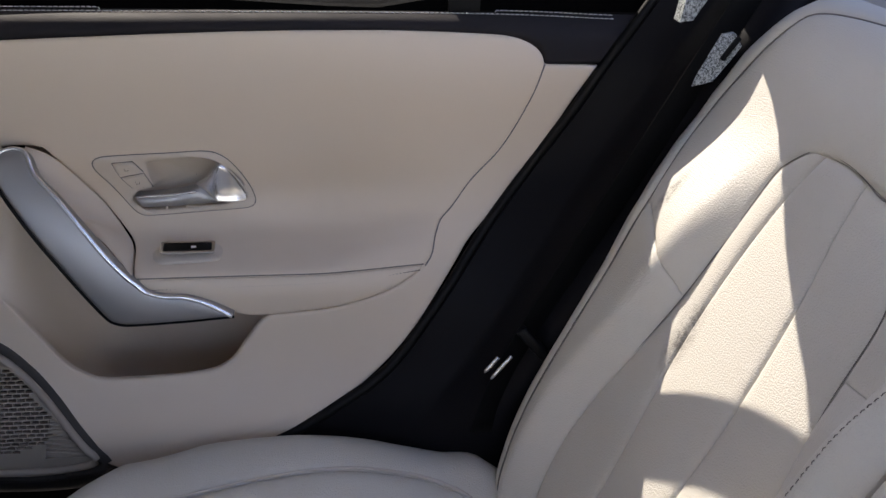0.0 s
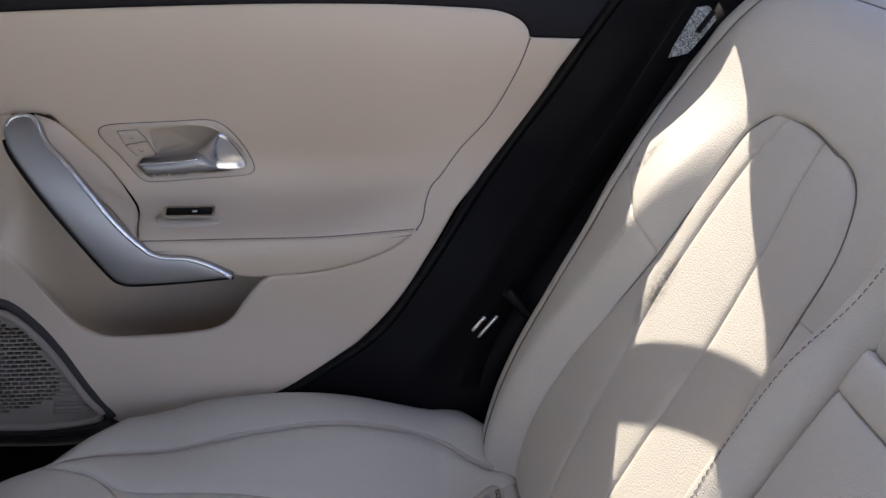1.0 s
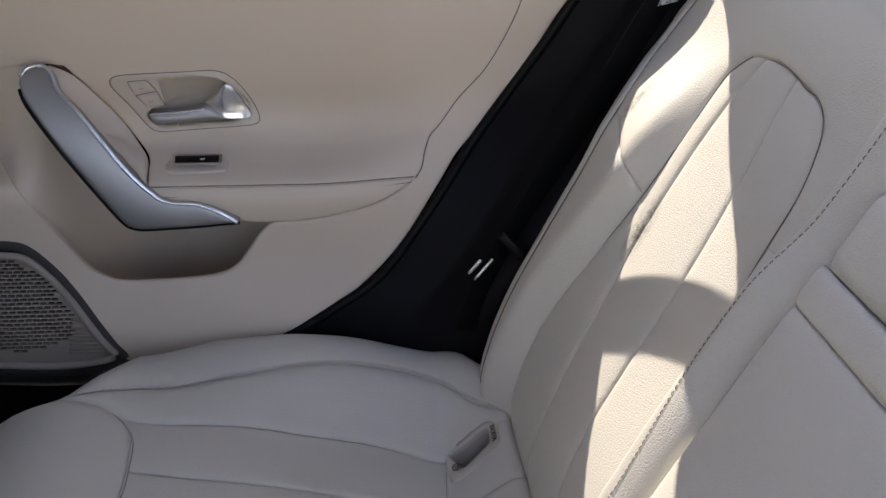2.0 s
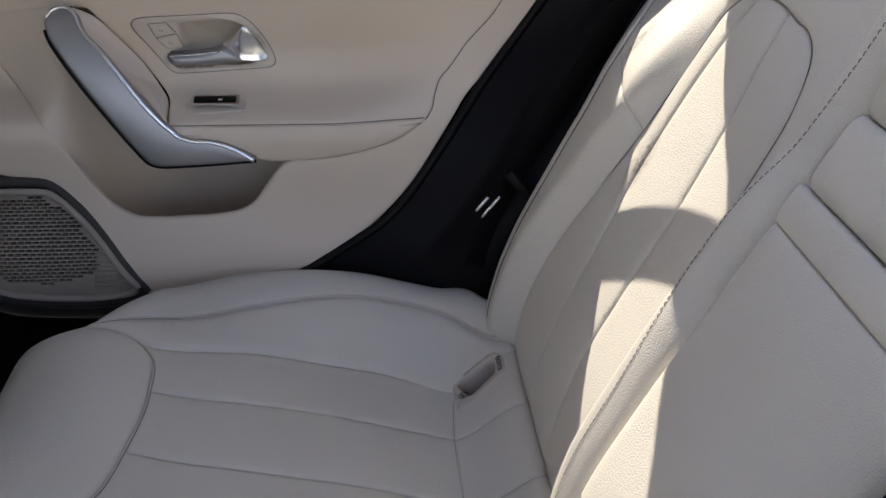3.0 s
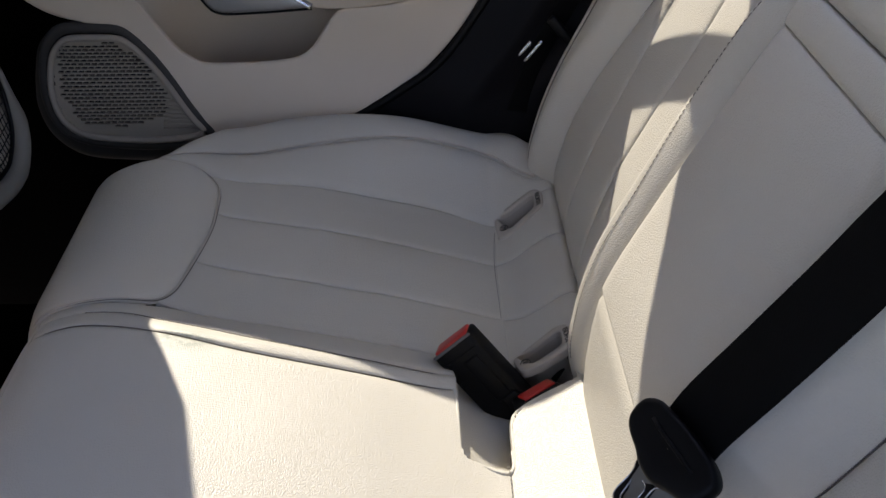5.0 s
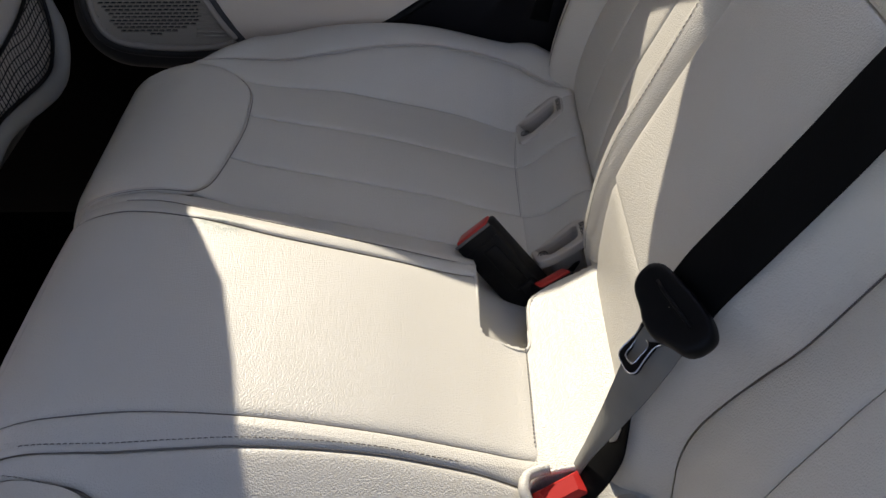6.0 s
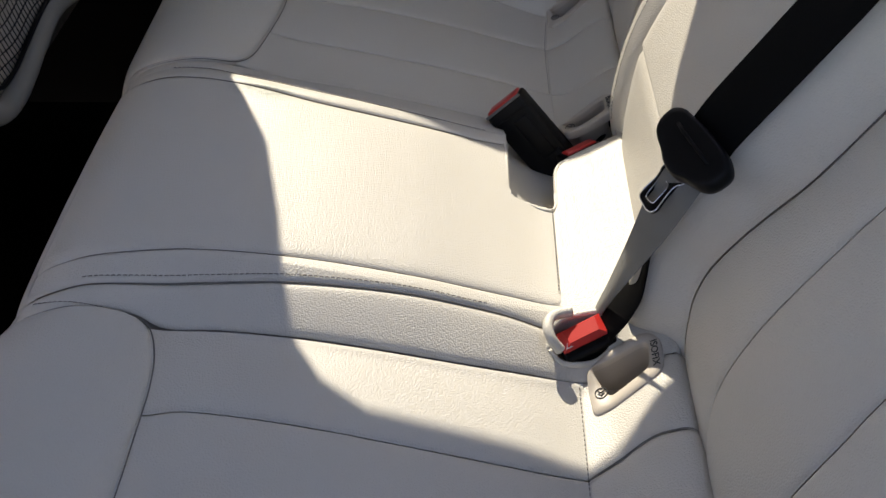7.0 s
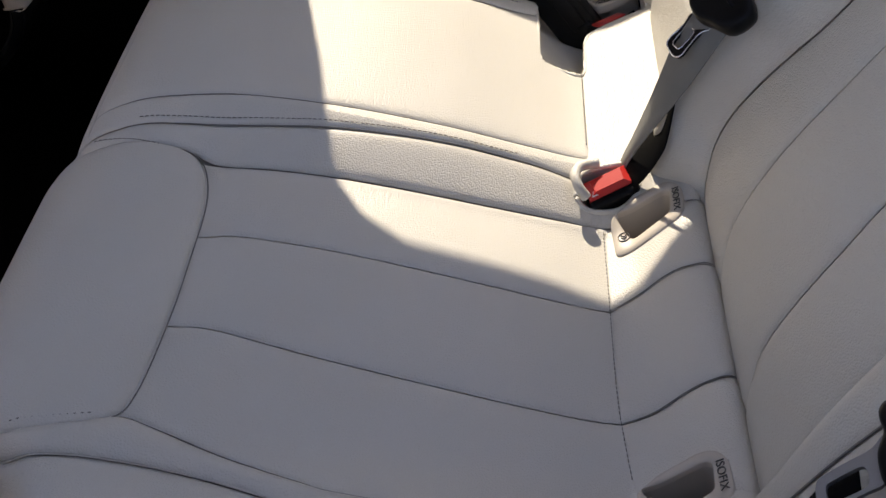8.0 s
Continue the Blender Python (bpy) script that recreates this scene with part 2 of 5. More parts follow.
DOOR_PROFILE = lerp_table([(-.08, .985, .26), (0, .978, .33), (.07, .978, .40), (.14, .999, .47), (.20, .998, .53), (.240, .993, .570), (.252, .997, .580), (.27, 1.012, .587),
                           (.30, 1.042, .594), (.335, 1.072, .607), (.36, 1.082, .63), (.42, 1.065, .69), (.53, 1.042, .80), (.57, 1.047, .826), (.60, 1.072, .838)])
DOOR_REAR = lerp_table([(-.08, .985, .26), (0, .978, .33), (.07, .975, .40), (.14, .990, .47), (.20, 1.005, .53), (.240, 1.016, .570), (.252, 1.02, .582), (.27, 1.026, .60),
                        (.30, 1.034, .62), (.335, 1.042, .64), (.36, 1.046, .66), (.42, 1.046, .70), (.53, 1.038, .80), (.57, 1.047, .826), (.60, 1.072, .838)])


def door_surface(x, t):
    """The far door's inner face: x along the car, t upwards."""
    x, t = np.broadcast_arrays(np.asarray(x, float), np.asarray(t, float))
    w = step(x, .02, .21)[..., None]
    p = DOOR_PROFILE(t) * (1 - w) + DOOR_REAR(t) * w
    return np.stack([x, p[..., 0], p[..., 1]], -1)


def thing(name, label, category, at=(0, 0, 0), group="", kind=""):
    ob = new(name)
    ob.location = at
    return tagged(ob, label, category, group, kind)


def link_mesh(name, verts, faces, mat, parent=None, label="", smooth=True):
    me = bpy.data.meshes.new(name)
    me.from_pydata([tuple(map(float, v)) for v in verts], [], [tuple(int(i) for i in f) for f in faces])
    me.materials.append(mat)
    if smooth:
        me.polygons.foreach_set("use_smooth", [True] * len(me.polygons))
    me.update()
    ob = new(name, me)
    if parent:
        ob.parent = parent
        base = parent
        shift = Vector((0, 0, 0))
        while base:
            shift += base.location
            base = base.parent
        ob.location = -shift
    return tagged(ob, label)


def part(name, bm, mat, parent, label="", smooth=True):
    """Links a bmesh, made in world coordinates, as one part of a thing."""
    bm.normal_update()
    verts = [v.co[:] for v in bm.verts]
    bm.verts.index_update()
    faces = [[v.index for v in f.verts] for f in bm.faces]
    bm.free()
    return link_mesh(name, verts, faces, mat, parent, label, smooth)


def smooth_line(points, n, sharp=False):
    """n points evenly spaced along a soft curve through the given ones."""
    p = np.array(points, float)
    if len(p) == 2 or sharp:
        dense = np.concatenate([np.linspace(p[i], p[i + 1], 40, endpoint=False) for i in range(len(p) - 1)] + [p[-1:]])
    else:
        q = np.vstack([2 * p[0] - p[1], p, 2 * p[-1] - p[-2]])
        u = np.linspace(0, 1, 24, endpoint=False)[:, None]
        dense = []
        for i in range(1, len(q) - 2):
            a, b, c, d = q[i - 1], q[i], q[i + 1], q[i + 2]
            dense.append(.5 * (2 * b + (c - a) * u + (2 * a - 5 * b + 4 * c - d) * u ** 2 + (3 * b - a - 3 * c + d) * u ** 3))
        dense = np.vstack(dense + [p[-1:]])
    run = np.r_[0, np.cumsum(np.linalg.norm(np.diff(dense, axis=0), axis=1))]
    at = np.linspace(0, run[-1], n) if np.isscalar(n) else np.asarray(n) * run[-1]
    return np.stack([np.interp(at, run, dense[:, k]) for k in range(dense.shape[1])], -1)


def samples(length, pitch, gap=.0004):
    """Positions from 0 to 1 along a side, close together near both ends."""
    near = np.array([gap, .0015, .003, .005, .008, .012])
    near = near[near < length * .4]
    inner = np.linspace(near[-1], length - near[-1], max(int(length / pitch), 3))[1:-1]
    return np.r_[near, inner, (length - near)[::-1]] / length


def panel(name, parent, mat, surf, c0, c1, outward, e0=None, e1=None, puff=.003, edges=(1, 1, 1, 1), depth=.006, width=.004, lift=0.0,
          side=None, pitch=.009, shape=None, height=None, label="", gap=.0004, holes=(), skirt=.006):
    """One sewn or moulded panel on a surface, between two long curves c0 and c1 (and, if given, curved ends e0 and e1).
    edges: which of c0, c1, start, end turn down into a seam. side: +1 or -1 mirrors (p, s) about the bench's middle line."""
    def put(points):
        p = np.array(points, float)
        if side is not None:
            p[:, 1] = C + side * p[:, 1]
        return p
    c0, c1 = put(c0), put(c1)
    l0, l1 = smooth_line(c0, 60), smooth_line(c1, 60)
    ends0 = put(e0) if e0 else np.array([c0[0], c1[0]])
    ends1 = put(e1) if e1 else np.array([c0[-1], c1[-1]])

    def size(line):
        q = surf(line[:, 0], line[:, 1])
        return np.linalg.norm(np.diff(q, axis=0), axis=1).sum()
    lu = max(size(l0), size(l1), .01)
    lv = max(size(smooth_line(ends0, 30)), size(smooth_line(ends1, 30)), size(np.linspace(l0[30], l1[30], 20)), .006)
    u, v = samples(lu, pitch, gap), samples(lv, pitch, gap)
    a, b = smooth_line(c0, u), smooth_line(c1, u)
    s, e = smooth_line(ends0, v), smooth_line(ends1, v)
    uu, vv = u[:, None, None], v[None, :, None]
    grid = ((1 - vv) * a[:, None] + vv * b[:, None] + (1 - uu) * s[None] + uu * e[None]
            - ((1 - uu) * (1 - vv) * c0[0] + uu * (1 - vv) * c0[-1] + (1 - uu) * vv * c1[0] + uu * vv * c1[-1]))
    p, q = grid[..., 0], grid[..., 1]
    pos = surf(p, q)
    n = np.cross(surf(p + 1e-4, q) - surf(p - 1e-4, q), surf(p, q + 1e-4) - surf(p, q - 1e-4))
    n /= np.linalg.norm(n, axis=-1, keepdims=True) + 1e-12
    n *= np.where((n * np.array(outward)).sum(-1, keepdims=True) < 0, -1, 1)
    along = np.linalg.norm(np.diff(pos, axis=0), axis=-1).sum(0)[None, :]
    across = np.linalg.norm(np.diff(pos, axis=1), axis=-1).sum(1)[:, None]
    off = np.full(p.shape, lift) + puff * (4 * v * (1 - v))[None, :] ** .6 * np.minimum(1, 8 * (u * (1 - u)))[:, None]
    if shape is not None:
        off = off + shape(u[:, None] + 0 * v[None, :], v[None, :] + 0 * u[:, None])
    if height is not None:
        off = off + height(p, np.abs(q - C))
    for k, d in ((0, v[None, :] * across), (1, (1 - v)[None, :] * across), (2, u[:, None] * along), (3, (1 - u)[:, None] * along)):
        if edges[k]:
            off = off - depth * edges[k] * np.exp(-(d / width))
    pos = pos + n * off[..., None]
    nu, nv = p.shape
    index = np.arange(nu * nv).reshape(nu, nv)
    quads = np.stack([index[:-1, :-1], index[1:, :-1], index[1:, 1:], index[:-1, 1:]], -1).reshape(-1, 4)
    if len(holes):
        mid = (grid[:-1, :-1] + grid[1:, :-1] + grid[1:, 1:] + grid[:-1, 1:]).reshape(-1, 2) / 4
        for hole in holes:
            quads, mid = quads[~inside(mid, hole)], mid[~inside(mid, hole)]
    verts = pos.reshape(-1, 3)
    if skirt:   # the turned-in leather behind each edge
        rim = np.r_[index[:, 0], index[-1, 1:], index[-2::-1, -1], index[0, -2:0:-1]]
        flat_n = n.reshape(-1, 3)
        base = len(verts)
        verts = np.vstack([verts, verts[rim] - flat_n[rim] * skirt])
        k = np.arange(len(rim))
        turned = np.stack([rim, base + k, base + (k + 1) % len(rim), rim[(k + 1) % len(rim)]], -1)
    i, j = nu // 2, nv // 2
    face = np.cross(pos[i + 1, j] - pos[i, j], pos[i, j + 1] - pos[i, j])
    if face @ n[i, j] < 0:
        quads = quads[:, ::-1]
    if skirt and not len(holes):
        quads = np.vstack([quads, turned])
    return link_mesh(name, verts, quads, mat, parent, label)


def inside(points, outline):
    """Which points lie within a closed outline."""
    o = np.array(outline, float)
    hit = np.zeros(len(points), bool)
    for (ax, ay), (bx, by) in zip(o, np.roll(o, -1, 0)):
        cross = (ay > points[:, 1]) != (by > points[:, 1])
        hit ^= cross & (points[:, 0] < (bx - ax) * (points[:, 1] - ay) / (by - ay + 1e-12) + ax)
    return hit


def on_surface(surf, points, outward, lift, n, side=None):
    p = smooth_line(points, n)
    if side is not None:
        p[:, 1] = C + side * p[:, 1]
    pos = surf(p[:, 0], p[:, 1])
    nn = np.cross(surf(p[:, 0] + 1e-4, p[:, 1]) - pos, surf(p[:, 0], p[:, 1] + 1e-4) - pos)
    nn /= np.linalg.norm(nn, axis=-1, keepdims=True) + 1e-12
    nn *= np.where((nn * np.array(outward)).sum(-1, keepdims=True) < 0, -1, 1)
    return pos + nn * lift, nn


def tube_mesh(line, radius, sides=8, flat=1.0, up=None, close=False):
    """Vertices and faces of a tube along a line; flat squeezes it along its second axis."""
    line = np.array(line, float)
    n = len(line)
    ahead = np.gradient(line, axis=0)
    if close:
        ahead = np.roll(line, -1, 0) - np.roll(line, 1, 0)
    ahead /= np.linalg.norm(ahead, axis=1, keepdims=True) + 1e-12
    ref = np.broadcast_to(np.array(up if up is not None else (0, 0, 1.0), float), ahead.shape)
    right = np.cross(ahead, ref)
    bad = np.linalg.norm(right, axis=1) < 1e-3
    right[bad] = np.cross(ahead[bad], (1, 0, 0))
    right /= np.linalg.norm(right, axis=1, keepdims=True)
    top = np.cross(right, ahead)
    ang = np.linspace(0, 2 * math.pi, sides, endpoint=False)
    r = np.broadcast_to(np.asarray(radius, float), (n,))[:, None, None]
    ring = line[:, None] + r * (np.cos(ang)[None, :, None] * right[:, None] + flat * np.sin(ang)[None, :, None] * top[:, None])
    faces = []
    for i in range(n if close else n - 1):
        k = (i + 1) % n
        for j in range(sides):
            faces.append((i * sides + j, i * sides + (j + 1) % sides, k * sides + (j + 1) % sides, k * sides + j))
    if not close:
        faces += [tuple(range(sides))[::-1], tuple(range((n - 1) * sides, n * sides))]
    return ring.reshape(-1, 3), faces


def tube(name, line, radius, mat, parent, label="", sides=8, flat=1.0, up=None, close=False):
    v, f = tube_mesh(line, radius, sides, flat, up, close)
    return link_mesh(name, v, f, mat, parent, label)


def stitches(name, parent, mat, surf, points, outward, side=None, lift=.0006, pitch=.0052, long=.0034, radius=.00055, label=""):
    """A row of separate thread stitches lying on a surface."""
    rough = smooth_line(points, 200)
    if side is not None:
        rough[:, 1] = C + side * rough[:, 1]
    total = np.linalg.norm(np.diff(surf(rough[:, 0], rough[:, 1]), axis=0), axis=1).sum()
    count = int(total / pitch)
    verts, faces = [], []
    for i in range(count):
        f = np.array([i * pitch, i * pitch + long / 2, i * pitch + long]) / total
        p = smooth_line(points, np.clip(f, 0, 1))
        if side is not None:
            p[:, 1] = C + side * p[:, 1]
        pos = surf(p[:, 0], p[:, 1])
        n = np.cross(surf(p[:, 0] + 1e-4, p[:, 1]) - pos, surf(p[:, 0], p[:, 1] + 1e-4) - pos)
        n /= np.linalg.norm(n, axis=-1, keepdims=True) + 1e-12
        n *= np.where((n * np.array(outward)).sum(-1, keepdims=True) < 0, -1, 1)
        pos = pos + n * (lift + np.array([-.0004, .0002, -.0004])[:, None])
        v, fc = tube_mesh(pos, radius, 5)
        faces += [tuple(k + len(verts) for k in q) for q in fc]
        verts += list(v)
    return link_mesh(name, verts, faces, mat, parent, label)


def rounded_box(bm, m, size, r=.003, seg=2):
    """A box with rounded edges, added to bm at the pose m."""
    made = bmesh.ops.create_cube(bm, size=1, matrix=Matrix.Diagonal((*size, 1)))
    edges = list({e for v in made["verts"] for e in v.link_edges})
    out = bmesh.ops.bevel(bm, geom=edges, offset=r, segments=seg, affect="EDGES", profile=.5)
    verts = {v for f in out["faces"] for v in f.verts} | {v for v in made["verts"] if v.is_valid}
    bmesh.ops.transform(bm, matrix=m, verts=list(verts))
    return bm


def box_part(name, m, size, mat, parent, r=.003, label="", seg=2):
    return part(name, rounded_box(bmesh.new(), m, size, r, seg), mat, parent, label)


def plate(name, outline, thick, m, mat, parent, label="", r=.0, hole=None):
    """A plate from a 2D outline (in its own x, y), standing thick along its z, with a bevelled rim."""
    bm = bmesh.new()
    n = len(outline)
    o = np.array(outline, float)
    levels = [(0, 1.0), (thick - r, 1.0), (thick, None)] if r else [(0, 1.0), (thick, 1.0)]
    rings = []
    for z, k in levels:
        q = o
        if k is None:
            d = o - o.mean(0)
            q = o.mean(0) + d * (1 - r / np.linalg.norm(d, axis=1, keepdims=True).clip(1e-4))
        rings.append([bm.verts.new((*p, z)) for p in q])
    for a, b in zip(rings, rings[1:]):
        for i in range(n):
            bm.faces.new((a[i], a[(i + 1) % n], b[(i + 1) % n], b[i]))
    if hole is None:
        bm.faces.new(rings[0][::-1]); bm.faces.new(rings[-1])
    else:
        h = np.array(hole, float)
        lo = [bm.verts.new((*p, 0)) for p in h]
        hi = [bm.verts.new((*p, thick)) for p in h]
        for i in range(n):
            k = (i + 1) % n
            bm.faces.new((rings[-1][i], rings[-1][k], hi[k], hi[i]))
            bm.faces.new((hi[i], hi[k], lo[k], lo[i]))
            bm.faces.new((lo[i], lo[k], rings[0][k], rings[0][i]))
    bmesh.ops.transform(bm, matrix=m, verts=bm.verts[:])
    bmesh.ops.recalc_face_normals(bm, faces=bm.faces[:])
    return part(name, bm, mat, parent, label, smooth=False)


def rounded_outline(w, h, r, n=6):
    out = []
    for cx, cy, a0 in ((w / 2 - r, h / 2 - r, 0), (-w / 2 + r, h / 2 - r, 90), (-w / 2 + r, -h / 2 + r, 180), (w / 2 - r, -h / 2 + r, 270)):
        for k in range(n):
            a = radians(a0 + 90 * k / (n - 1))
            out.append((cx + r * math.cos(a), cy + r * math.sin(a)))
    return out


def frame_of(origin, along, normal):
    """A pose with x along a direction and z along a normal."""
    z = Vector(normal).normalized()
    x = Vector(along)
    x = (x - z * x.dot(z)).normalized()
    y = z.cross(x)
    return Matrix(((x.x, y.x, z.x, origin[0]), (x.y, y.y, z.y, origin[1]), (x.z, y.z, z.z, origin[2]), (0, 0, 0, 1)))


def lettering(name, text, size, m, mat, parent, label=""):
    cu = bpy.data.curves.new(name, "FONT")
    cu.body, cu.size, cu.extrude = text, size, .0002
    cu.align_x, cu.align_y = "CENTER", "CENTER"
    tmp = bpy.data.objects.new(name, cu)
    scene.collection.objects.link(tmp)
    me = bpy.data.meshes.new_from_object(tmp.evaluated_get(bpy.context.evaluated_depsgraph_get()))
    bpy.data.objects.remove(tmp)
    verts = [tuple(m @ v.co) for v in me.vertices]
    faces = [tuple(p.vertices) for p in me.polygons]
    return link_mesh(name, verts, faces, mat, parent, label, smooth=False)


def ruled(name, a, b, mat, parent, n=60, k=24, bulge=None, label="", flip=False):
    """A sheet between two lines in space; bulge(u, v) gives an offset vector."""
    la, lb = smooth_line(a, n), smooth_line(b, n)
    v = np.linspace(0, 1, k)[None, :, None]
    pos = la[:, None] * (1 - v) + lb[:, None] * v
    if bulge is not None:
        u, vv = np.meshgrid(np.linspace(0, 1, n), np.linspace(0, 1, k), indexing="ij")
        pos = pos + bulge(u, vv)
    index = np.arange(n * k).reshape(n, k)
    quads = np.stack([index[:-1, :-1], index[1:, :-1], index[1:, 1:], index[:-1, 1:]], -1).reshape(-1, 4)
    if flip:
        quads = quads[:, ::-1]
    return link_mesh(name, pos.reshape(-1, 3), quads, mat, parent, label)


def seam(name, parent, surf, points, outward, side=None, lift=0.0, radius=.00055):
    """The stitched joint between two pieces of leather."""
    line, _ = on_surface(surf, points, outward, lift, 110, side)
    ends = np.minimum(np.linspace(0, 1, 110), np.linspace(1, 0, 110))
    return tube(name, line, radius * np.clip(ends * 6, .15, 1), THREAD, parent, "narrow sewn seam", 6)


# ---- the cabin's shell ----
UP, FORE, INWARD = (0, 0, 1), (-1, 0, .3), (0, -1, 0)


def slab(name, lo, hi, mat, label, category, kind="structure"):
    bm = bmesh.new()
    rounded_box(bm, Matrix.Translation([(a + b) / 2 for a, b in zip(lo, hi)]), [b - a for a, b in zip(lo, hi)], .004, 1)
    ob = part(name, bm, mat, None)
    return tagged(ob, label, category, kind=kind)


def ground():
    me_v = [(-60, -60, -.42), (60, -60, -.42), (60, 60, -.42), (-60, 60, -.42)]
    ob = link_mesh("ground", me_v, [(0, 1, 2, 3)], ASPHALT)
    return tagged(ob, "grey asphalt ground outside the car", "ground", kind="structure")


ground()
slab("floor", (-1.9, -.34, -.06), (.60, 1.10, .0), CARPET, "black carpet on the cabin floor", "floor")
# Unseen roof, ended early at the rear to let sky light in.
slab("roof", (-1.45, -.20, 1.265), (.27, 1.083, 1.30), HEADLINER, "pale headliner under the car roof", "roof")
slab("wall_rear", (.74, -.42, -.06), (.80, 1.16, .84), CARPET, "black trim behind the rear seats", "wall")
# Unseen front end, raised to cut the light through the windscreen.
slab("wall_front", (-1.95, -.42, -.06), (-1.89, 1.16, 1.06), BLACK, "unseen black front end of the cabin, raised to block light", "wall")
tagged(link_mesh("parcel_shelf", [(.52, -.25, .80), (.75, -.25, .82), (.75, .98, .82), (.52, .98, .80), (.52, -.25, .77), (.75, -.25, .79), (.75, .98, .79), (.52, .98, .77)],
                 [(0, 1, 2, 3), (7, 6, 5, 4), (0, 3, 7, 4), (1, 0, 4, 5), (2, 1, 5, 6), (3, 2, 6, 7)], CARPET, smooth=False),
       "black carpeted shelf behind the backrests", "parcel shelf", kind="structure")


def body_side():
    """The far flank above the door's sill, with the window openings through it: the sun comes in here."""
    y0, y1 = 1.083, 1.100
    outer = [(-1.95, .80), (-1.95, 1.30), (1.0, 1.30), (1.0, .80)]
    verts, faces = [], []
    hole = WINDOW
    n = len(hole)
    mid = np.mean(hole, 0)
    rim = []
    for x, z in hole:
        d = np.array([x, z]) - mid
        k = min(((1.0 if d[0] > 0 else -1.95) - mid[0]) / d[0] if abs(d[0]) > 1e-6 else 9e9,
                ((1.45 if d[1] > 0 else .838) - mid[1]) / d[1] if abs(d[1]) > 1e-6 else 9e9)
        rim.append(mid + d * k)
    for ring, y in ((hole, y0), (rim, y0), (hole, y1), (rim, y1)):
        verts += [(p[0], y, p[1]) for p in ring]
    for i in range(n):
        k = (i + 1) % n
        faces += [(i, k, n + k, n + i), (2 * n + i, 3 * n + i, 3 * n + k, 2 * n + k), (i, 2 * n + i, 2 * n + k, k), (n + i, n + k, 3 * n + k, 3 * n + i)]
    ob = link_mesh("wall_side", verts, faces, CARPET, smooth=False)
    return tagged(ob, "black window surround of the far body side", "wall", kind="structure")


body_side()
slab("window_sill", (-1.9, 1.102, .70), (.80, 1.26, .834), CARPET, "black outer sill below the far door window", "window sill")


def window_divider():
    """The bar between the door window and its quarter light, leaning a little forward at the top."""
    rows = [(.80, .172, .206), (.93, .1735, .2055), (1.0, .1685, .2035), (1.06, .163, .195), (1.16, .150, .180)]
    verts = [(x, y, z) for z, a, b in rows for x, y in ((a, 1.080), (b, 1.080), (b, 1.103), (a, 1.103))]
    faces = [(k * 4 + i, k * 4 + (i + 1) % 4, k * 4 + 4 + (i + 1) % 4, k * 4 + 4 + i) for k in range(len(rows) - 1) for i in range(4)]
    ob = link_mesh("window_divider", verts, faces + [(3, 2, 1, 0), (16, 17, 18, 19)], BLACK, smooth=False)
    return tagged(ob, "black divider bar in the far door window", "window bar", kind="structure")


window_divider()
# Unseen pane, its tint added to dim the sky light on the far backrest.
tagged(link_mesh("window_1", [(x, y, z) for y in (1.1005, 1.1045) for x, z in ((-.40, .836), (.46, .836), (.46, 1.19), (-.40, 1.19))],
                 [(0, 1, 2, 3), (7, 6, 5, 4), (0, 4, 5, 1), (1, 5, 6, 2), (2, 6, 7, 3), (3, 7, 4, 0)], WINDOW_GLASS, smooth=False),
       "unseen tinted pane added to dim sky light in the far window", "window", kind="structure")
slab("wall_low", (-1.95, 1.21, -.10), (.80, 1.24, .70), CARPET, "black lower body side behind the far door", "wall")
slab("wall_rear_side", (.54, 1.00, .20), (.80, 1.09, .86), BLACK_VINYL, "black side trim behind the far door", "wall")
# Unseen walls and pillar, added to block light from the near side.
slab("wall_near_side", (-1.9, -.42, -.10), (-.56, -.37, .86), DOOR_HIDE, "unseen plain beige wall added to block near front light", "wall")
slab("wall_near_pillar", (-.56, -.42, -.10), (-.42, -.36, 1.22), BLACK, "unseen black pillar added to block near front light", "pillar")
slab("wall_near_rear", (-.42, -.42, -.10), (.396, -.37, .66), DOOR_HIDE, "unseen plain beige wall added to block light at the near door", "wall")
slab("trim", (.40, -.44, -.06), (.80, -.36, 1.30), BLACK, "black pillar trim behind the near side window", "pillar")
# Unseen rail, set low to narrow the near opening's light.
slab("roof_rail", (-1.3, -.30, 1.09), (.95, -.20, 1.30), BLACK, "unseen black roof rail, lowered to block near side light", "roof rail")

# ---- the rear bench ----
bench = thing("rear_seat_cushion", "pale beige leather rear bench cushion with seams and a raised middle", "car seat")
PLATE = [(.169, .186), (.172, .147), (.177, .1455), (.222, .161), (.2265, .169), (.2267, .193), (.221, .202), (.212, .206), (.186, .200)]
MOUTH = [(.1725, .190), (.1865, .1615), (.2155, .1725), (.2170, .193), (.2125, .1975)]
ANCHORS = {key: [(x, y + dy) for x, y in PLATE] for key, dy in (("far_outer", .627), ("far_inner", .364), ("near_inner", 0), ("near_outer", -.269))}
HOLES = [[(np.mean([c[0] for c in q]) + .97 * (x - np.mean([c[0] for c in q])), np.mean([c[1] for c in q]) + .97 * (y - np.mean([c[1] for c in q]))) for x, y in q] for q in ANCHORS.values()]
WELL_FAR = [(.107, .62), (.107, .470), (.108, .400), (.112, .388), (.122, .383), (.152, .377), (.157, .436), (.168, .454), (.199, .470), (.222, .478), (.222, .53), (.166, .53), (.160, .62)]
WELL_NEAR = [(.138, .205), (.139, .219), (.147, .230), (.165, .236), (.188, .236), (.196, .226), (.192, .207), (.176, .196), (.150, .195)]
WELLS = [WELL_FAR, WELL_NEAR]


